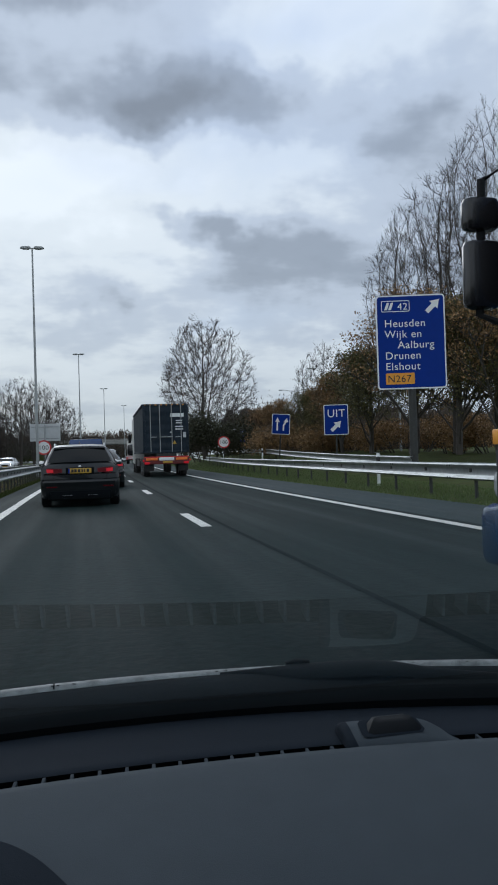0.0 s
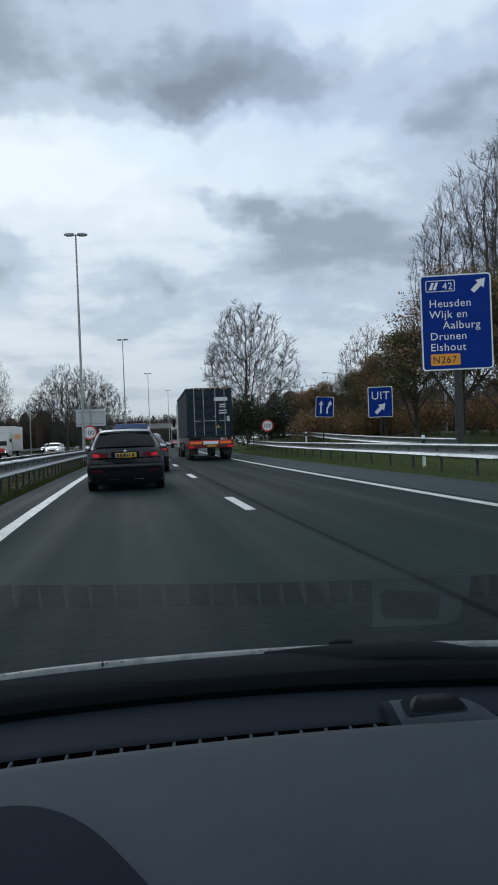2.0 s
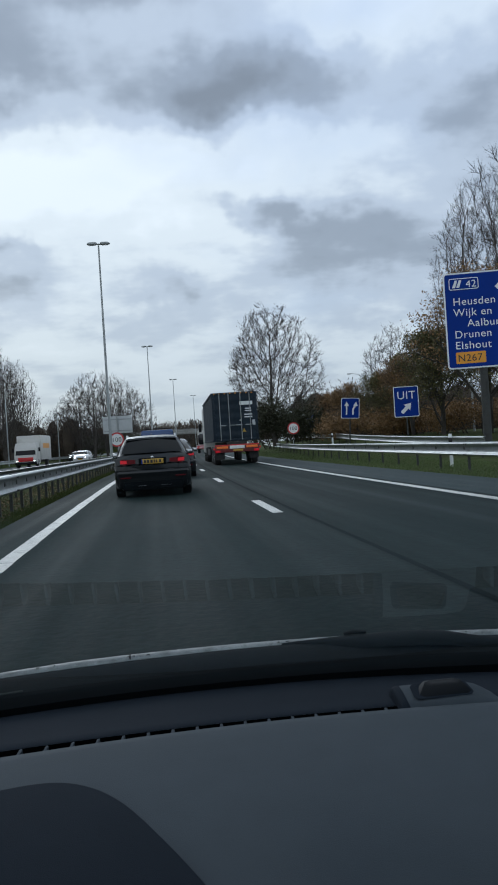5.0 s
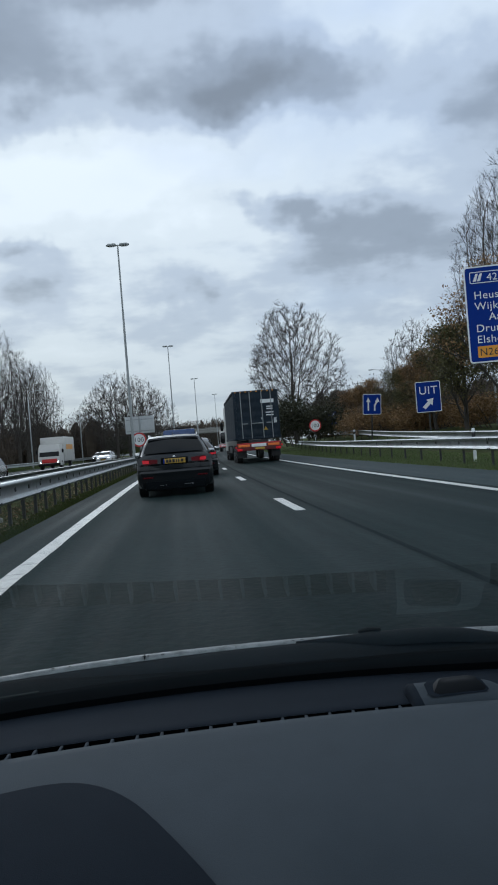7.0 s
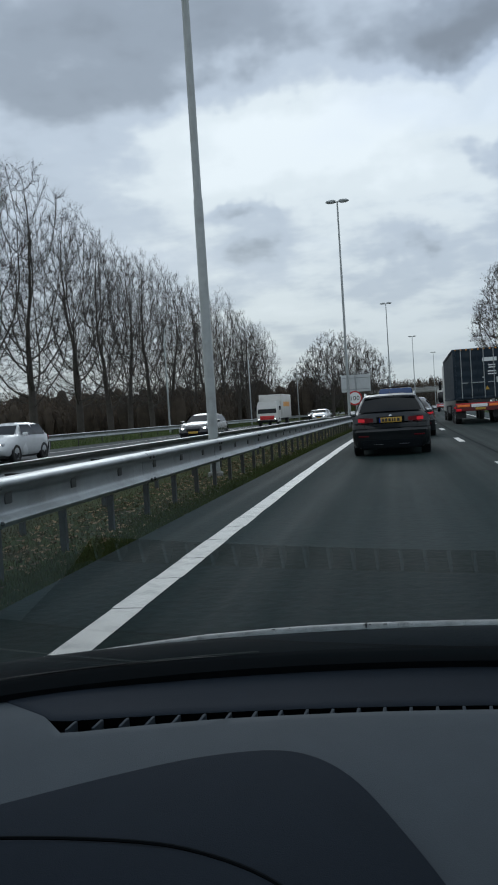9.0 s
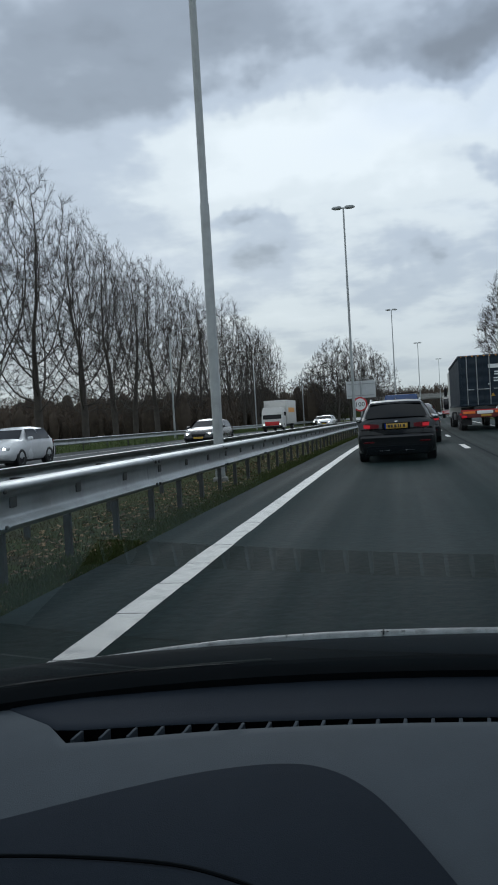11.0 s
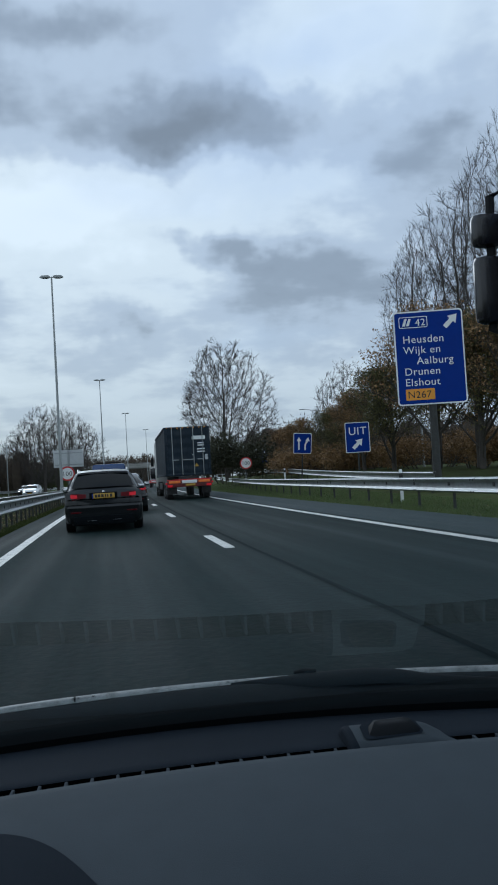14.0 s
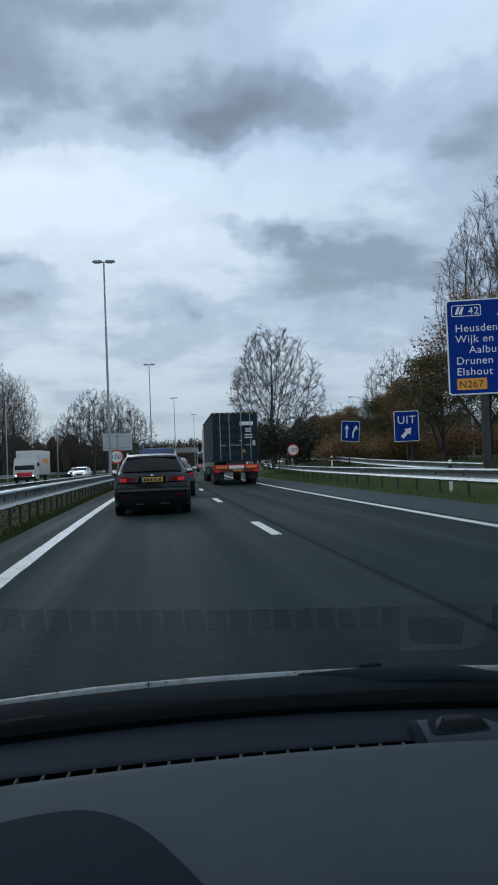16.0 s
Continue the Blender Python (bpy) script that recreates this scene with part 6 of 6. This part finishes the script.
def own_car():
    me_car = thing("passenger_car", "passenger car with a dark grey dashboard behind its windscreen", "car")
    xs = [-0.80 + 0.02 * i for i in range(81)]
    # soft pad in front of the vent channel
    rows = []
    for k in range(41):
        f = k / 40
        row = []
        for x in xs:
            edge = pad_edge(x)
            y = 0.30 + (edge - 0.30) * f
            row.append((x, y, dash_z(x, y)))
        rows.append(row)
    rows.append([(x, pad_edge(x) + 0.003, dash_z(x, vent_line(x)) - 0.003) for x in xs])
    rows.append([(x, pad_edge(x) + 0.004, dash_z(x, vent_line(x)) - 0.030) for x in xs])
    part("dash_pad", Shape().loft(rows, False), DASH, me_car, "soft grey moulded dash top", smooth=50)
    # upper shelf behind the channel, up to the glass; its shade is in the colour
    def shelf_z(x):
        return 0.8328 - 0.0032 * min(1.0, max(0.0, (x + 0.34) / 0.54))

    # back wall of the channel, its dark depth painted on
    part("vent_wall", Shape().loft([[(x, vent_line(x) + d, shelf_z(x) + z) for x in xs] for d, z in ((0.0195, -0.044), (0.0200, -0.0012))], False), VENT_SHADE, me_car)
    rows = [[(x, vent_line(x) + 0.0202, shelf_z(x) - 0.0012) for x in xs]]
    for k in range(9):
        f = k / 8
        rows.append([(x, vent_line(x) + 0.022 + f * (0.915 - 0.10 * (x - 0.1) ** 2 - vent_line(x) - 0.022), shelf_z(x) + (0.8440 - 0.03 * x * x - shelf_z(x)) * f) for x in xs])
    part("upper_shelf", Shape().loft(rows, False), DASH_SHADE, me_car, smooth=50)
    part("vent_channel", Shape().loft([[(x, vent_line(x) + d, 0.793) for x in xs] for d in (-0.016, 0.026)], False), VENT_SHADE, me_car)
    # ribs across the defroster channel
    rib = Shape().box((0, 0, 0), (0.0034, 0.0225, 0.030), 0.0009).mesh("vent_rib", RIB)
    for k in list(range(23)) + list(range(28, 37)):
        x = -0.335 + 0.0252 * k
        r = part("vent_rib", rib, None, me_car)
        r.matrix_local = pose(x, vent_line(x) + 0.0085, shelf_z(x) - 0.0162, 0, 0, -4)
    # sensor housing by the vents: a ramp that rises towards the glass, with the dome in its recess
    def ramp_row(x, h):
        y0 = vent_line(x) - 0.004
        base = shelf_z(x) - 0.004
        return [(x, y0 + d, base + (z - base) * h) for d, z in ((-0.004, 0.826), (0.0, 0.8345), (0.012, 0.8385), (0.026, 0.8430), (0.038, 0.8450), (0.046, 0.8425), (0.056, 0.822))]

    steps = [(0.240, 1.0), (0.245, 1.03), (0.26, 1.03), (0.28, 1.03), (0.302, 1.02), (0.314, 0.95), (0.323, 0.82), (0.331, 0.62), (0.338, 0.40), (0.345, 0.18), (0.352, 0.0)]
    housing = part("sensor_housing", Shape().loft([ramp_row(x, h) for x, h in steps], False), DASH, me_car, smooth=60)
    # the housing's shadow side, made by a darker colour on its end face
    part("housing_end", Shape().loft([ramp_row(x, h) for x, h in ((0.2315, 0.25), (0.2320, 0.70), (0.2335, 0.90), (0.236, 0.99), (0.2405, 1.02))], False), DASH_LOW, housing, "shaded dark end of the housing", smooth=60)

    def ring_at(cx, half, tip, y0, y1, z0, z1):
        """A four-sided ring with cut corners: half wide in front, tip wide behind."""
        c = 0.004
        return [(cx - half, y0 + c, z0 + c * 0.4), (cx - half + c, y0, z0), (cx + half - c, y0, z0), (cx + half, y0 + c, z0 + c * 0.4),
                (cx + tip, y1 - c, z1 - c * 0.3), (cx + tip - c, y1, z1), (cx - tip + c, y1, z1), (cx - tip, y1 - c, z1 - c * 0.3)]

    yv = vent_line(0.284) - 0.004
    recess = Shape().loft([ring_at(0.2815, 0.0330, 0.0315, yv + 0.0095, yv + 0.037, 0.8388, 0.8466), ring_at(0.2815, 0.029, 0.028, yv + 0.012, yv + 0.034, 0.8392, 0.8463)], True, True)
    part("sensor_recess", recess, DASH_LOW, housing)
    dome = [ring_at(0.284, 0.0295, 0.028, yv + 0.011, yv + 0.036, 0.8370, 0.8420), ring_at(0.284, 0.0275, 0.026, yv + 0.013, yv + 0.036, 0.8410, 0.8450), ring_at(0.284, 0.0210, 0.0205, yv + 0.019, yv + 0.036, 0.8482, 0.8495),
            ring_at(0.284, 0.0195, 0.019, yv + 0.0215, yv + 0.035, 0.8495, 0.8500), ring_at(0.284, 0.013, 0.013, yv + 0.025, yv + 0.032, 0.8500, 0.8502)]
    part("sensor_dome", Shape().loft(dome, True, True), DOME, housing, "dark smooth dome")
    # binnacle hood in front of the driver
    knots = [(-0.80, 0.50), (-0.60, 0.565), (-0.42, 0.625), (-0.347, 0.652), (-0.26, 0.690), (-0.195, 0.715), (-0.135, 0.727), (-0.095, 0.720), (-0.058, 0.690), (-0.020, 0.632), (0.025, 0.552), (0.07, 0.46), (0.10, 0.36)]
    top = spline(knots)
    rows = []
    for f, drop, lift in ((0.0, 0.0, -0.004), (0.02, 0.0, 0.004), (0.12, 0.004, 0.005), (0.35, 0.016, 0.005), (0.7, 0.045, 0.004), (1.0, 0.085, 0.0)):
        rows.append([(x + (-0.20 - x) * 0.25 * f, y - f * (y - 0.25) * 0.75, dash_z(x, y) + lift - drop) for x, y in top])
    part("binnacle_hood", Shape().loft(rows, False), DASH_LOW, me_car, "darker instrument hood", smooth=50)
    lip = spline([(-0.60, 0.560, 0.80), (-0.42, 0.588, 0.807), (-0.316, 0.596, 0.8115), (-0.21, 0.592, 0.8135), (-0.15, 0.575, 0.814), (-0.10, 0.545, 0.8135), (-0.06, 0.50, 0.812)])
    hood = part("instrument_cowl", Shape().loft([[(x, y - d * 1.6, z + 0.004 - d * 0.55 + b) for x, y, z in lip] for d, b in ((0.0, -0.012), (0.002, 0.0), (0.03, 0.006), (0.10, 0.004), (0.18, 0.0))], False), DASH_LOW, me_car, smooth=50)
    # thin black tube drawn as the shadow along the cowl's front edge
    part("cowl_shadow_line", Shape().tube([(x, y + 0.001, z + 0.0035) for x, y, z in lip], 0.0014, 6), SEAM_SHADE_BLACK, hood)
    # scuttle, bonnet edge and wipers outside the glass
    xs2 = [-0.78 + 0.06 * i for i in range(27)]

    def base_y(x):
        return 0.985 - 0.26 * (x - 0.08) ** 2

    # black strip at the glass's foot, added as the shadow of the gap there
    part("screen_gap_shade", Shape().loft([[(x, base_y(x) - 0.075 + d, z - 0.03 * x * x - 0.05 * min(0.0, x + 0.12) ** 2) for x in xs2] for d, z in ((0.0, 0.825), (0.0, 0.850), (0.016, 0.8565), (0.026, 0.8585), (0.034, 0.850))], False), SEAM_SHADE_BLACK, me_car, smooth=60)
    part("scuttle_panel", Shape().loft([[(x, base_y(x) - 0.055 + d, z - 0.03 * x * x - 0.05 * min(0.0, x + 0.12) ** 2 + 0.0012 * math.sin(x * 9)) for x in xs2] for d, z in ((0.0, 0.846), (0.012, 0.854), (0.030, 0.8610), (0.046, 0.8655), (0.056, 0.8665), (0.060, 0.864))], False), SCUTTLE, me_car, smooth=50)
    bonnet = part("bonnet", Shape().loft([[(x, base_y(x) + d, z - 0.03 * x * x - 0.05 * min(0.0, x + 0.12) ** 2 - 0.0022 * min(1.0, max(0.0, (-0.10 - x) / 0.12)) - 0.0045 * min(1.0, max(0.0, (-0.24 - x) / 0.12))) for x in xs2] for d, z in ((0.003, 0.862), (0.0045, 0.8685), (0.007, 0.8708), (0.014, 0.8704), (0.026, 0.864), (0.10, 0.835), (0.35, 0.74), (0.75, 0.62), (0.95, 0.45))], False), SILVER_PAINT, me_car, "pale silver bonnet edge", smooth=60)
    for k, x in enumerate((-0.052, 0.60, -0.50)):
        part("panel_gap", Shape().box((x, base_y(x) + 0.009, 0.8694 - 0.03 * x * x), (0.0018, 0.014, 0.0040)), BLACK, bonnet)
    speck = random.Random(31)
    for k in range(16):
        x = speck.uniform(-0.35, 0.55)
        part("speck", Shape().box((0, 0, 0), (speck.uniform(0.0015, 0.005), 0.0024, 0.0006), 0.0002), BLACK, bonnet).matrix_local = pose(x, base_y(x) + speck.uniform(0.0052, 0.0066), 0.8702 - 0.03 * x * x - 0.05 * min(0.0, x + 0.12) ** 2)
    # wiper: a low smooth arm that swells over its pivot
    arm = []
    for x, back, top, wide in ((0.135, 0.004, 0.8690, 0.003), (0.16, 0.003, 0.8705, 0.008), (0.19, 0.001, 0.8722, 0.013), (0.23, -0.003, 0.8745, 0.020), (0.27, -0.004, 0.8760, 0.024),
                               (0.31, -0.004, 0.8760, 0.025), (0.345, -0.006, 0.8735, 0.022), (0.375, -0.012, 0.8690, 0.018), (0.42, -0.018, 0.8650, 0.014), (0.52, -0.022, 0.8590, 0.012), (0.66, -0.024, 0.8510, 0.012)):
        zb = top - 0.03 * x * x
        arm.append([(x, base_y(x) + back + wide * math.cos(q), zb - 0.012 + 0.012 * math.sin(q)) for q in [math.pi * i / 10 for i in range(11)]])
    wiper = part("wiper_arm", Shape().loft(arm, False), SCUTTLE, me_car, "black wiper arm", smooth=60)
    part("wiper_joint", Shape().tube([(0.214, base_y(0.214) + 0.006, 0.8735), (0.226, base_y(0.226) + 0.006, 0.8752), (0.242, base_y(0.242) + 0.005, 0.8742)], [0.002, 0.0032, 0.002], 8), BLACK, wiper)
    blade = [(-0.50, -0.030, 0.8420), (-0.36, -0.040, 0.8490), (-0.24, -0.045, 0.8530), (-0.10, -0.049, 0.8535), (0.05, -0.051, 0.8525), (0.16, -0.050, 0.8515)]
    rubber = part("wiper_blade", Shape().tube([(x, base_y(x) + d, z) for x, d, z in blade], [0.002] + [0.0032] * 4 + [0.002], 6), BLACK, wiper)
    part("blade_edge", Shape().tube([(x, base_y(x) - 0.0475, 0.8602 - 0.03 * x * x - 0.05 * min(0.0, x + 0.12) ** 2) for x in (-0.46, -0.38, -0.30, -0.23, -0.17)], 0.0009, 5), POST, rubber)
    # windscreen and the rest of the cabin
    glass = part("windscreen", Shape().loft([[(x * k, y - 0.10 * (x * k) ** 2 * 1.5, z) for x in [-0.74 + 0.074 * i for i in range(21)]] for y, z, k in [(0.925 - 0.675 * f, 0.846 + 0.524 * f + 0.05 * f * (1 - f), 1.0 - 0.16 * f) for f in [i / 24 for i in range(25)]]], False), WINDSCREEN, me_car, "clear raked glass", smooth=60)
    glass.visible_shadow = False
    part("roof", Shape().loft([[(-0.62, y, z - 0.06), (-0.5, y, z), (0, y, z + 0.03), (0.5, y, z), (0.62, y, z - 0.06)] for y, z in ((0.24, 1.385), (-0.2, 1.44), (-1.2, 1.45), (-2.2, 1.38))], False), HEADLINER, me_car)
    for s in (-1, 1):
        part("pillar", Shape().tube([(s * 0.78, 0.86, 0.80), (s * 0.72, 0.55, 1.12), (s * 0.63, 0.22, 1.38)], [0.05, 0.04, 0.04], 8), HEADLINER, me_car)
        part("door_panel", Shape().box((s * 0.80, -0.5, 0.55), (0.10, 2.6, 0.75), 0.03), DASH_LOW, me_car)
        part("pillar", Shape().tube([(s * 0.78, -0.45, 0.9), (s * 0.62, -0.5, 1.42)], 0.05, 8), HEADLINER, me_car)
        seat = part("seat", Shape().box((s * 0.38, -0.55, 0.45), (0.5, 0.5, 0.2), 0.08), DASH_LOW, me_car)
        part("backrest", Shape().box((s * 0.38, -0.82, 0.80), (0.48, 0.16, 0.65), 0.07), DASH_LOW, seat)
    part("floor_pan", Shape().box((0, -0.5, 0.22), (1.6, 3.2, 0.08), 0.02), CHASSIS, me_car)
    part("bulkhead", Shape().box((0, 0.62, 0.50), (1.5, 0.5, 0.48), 0.04), DASH_LOW, me_car)
    part("tail_panel", Shape().box((0, -2.2, 0.8), (1.5, 0.1, 1.0), 0.04), DASH_LOW, me_car)
    for s in (-1, 1):
        for y in (1.15, -1.45):
            wheel(me_car, s * 0.78, y, 0.32, 0.2)


own_car()
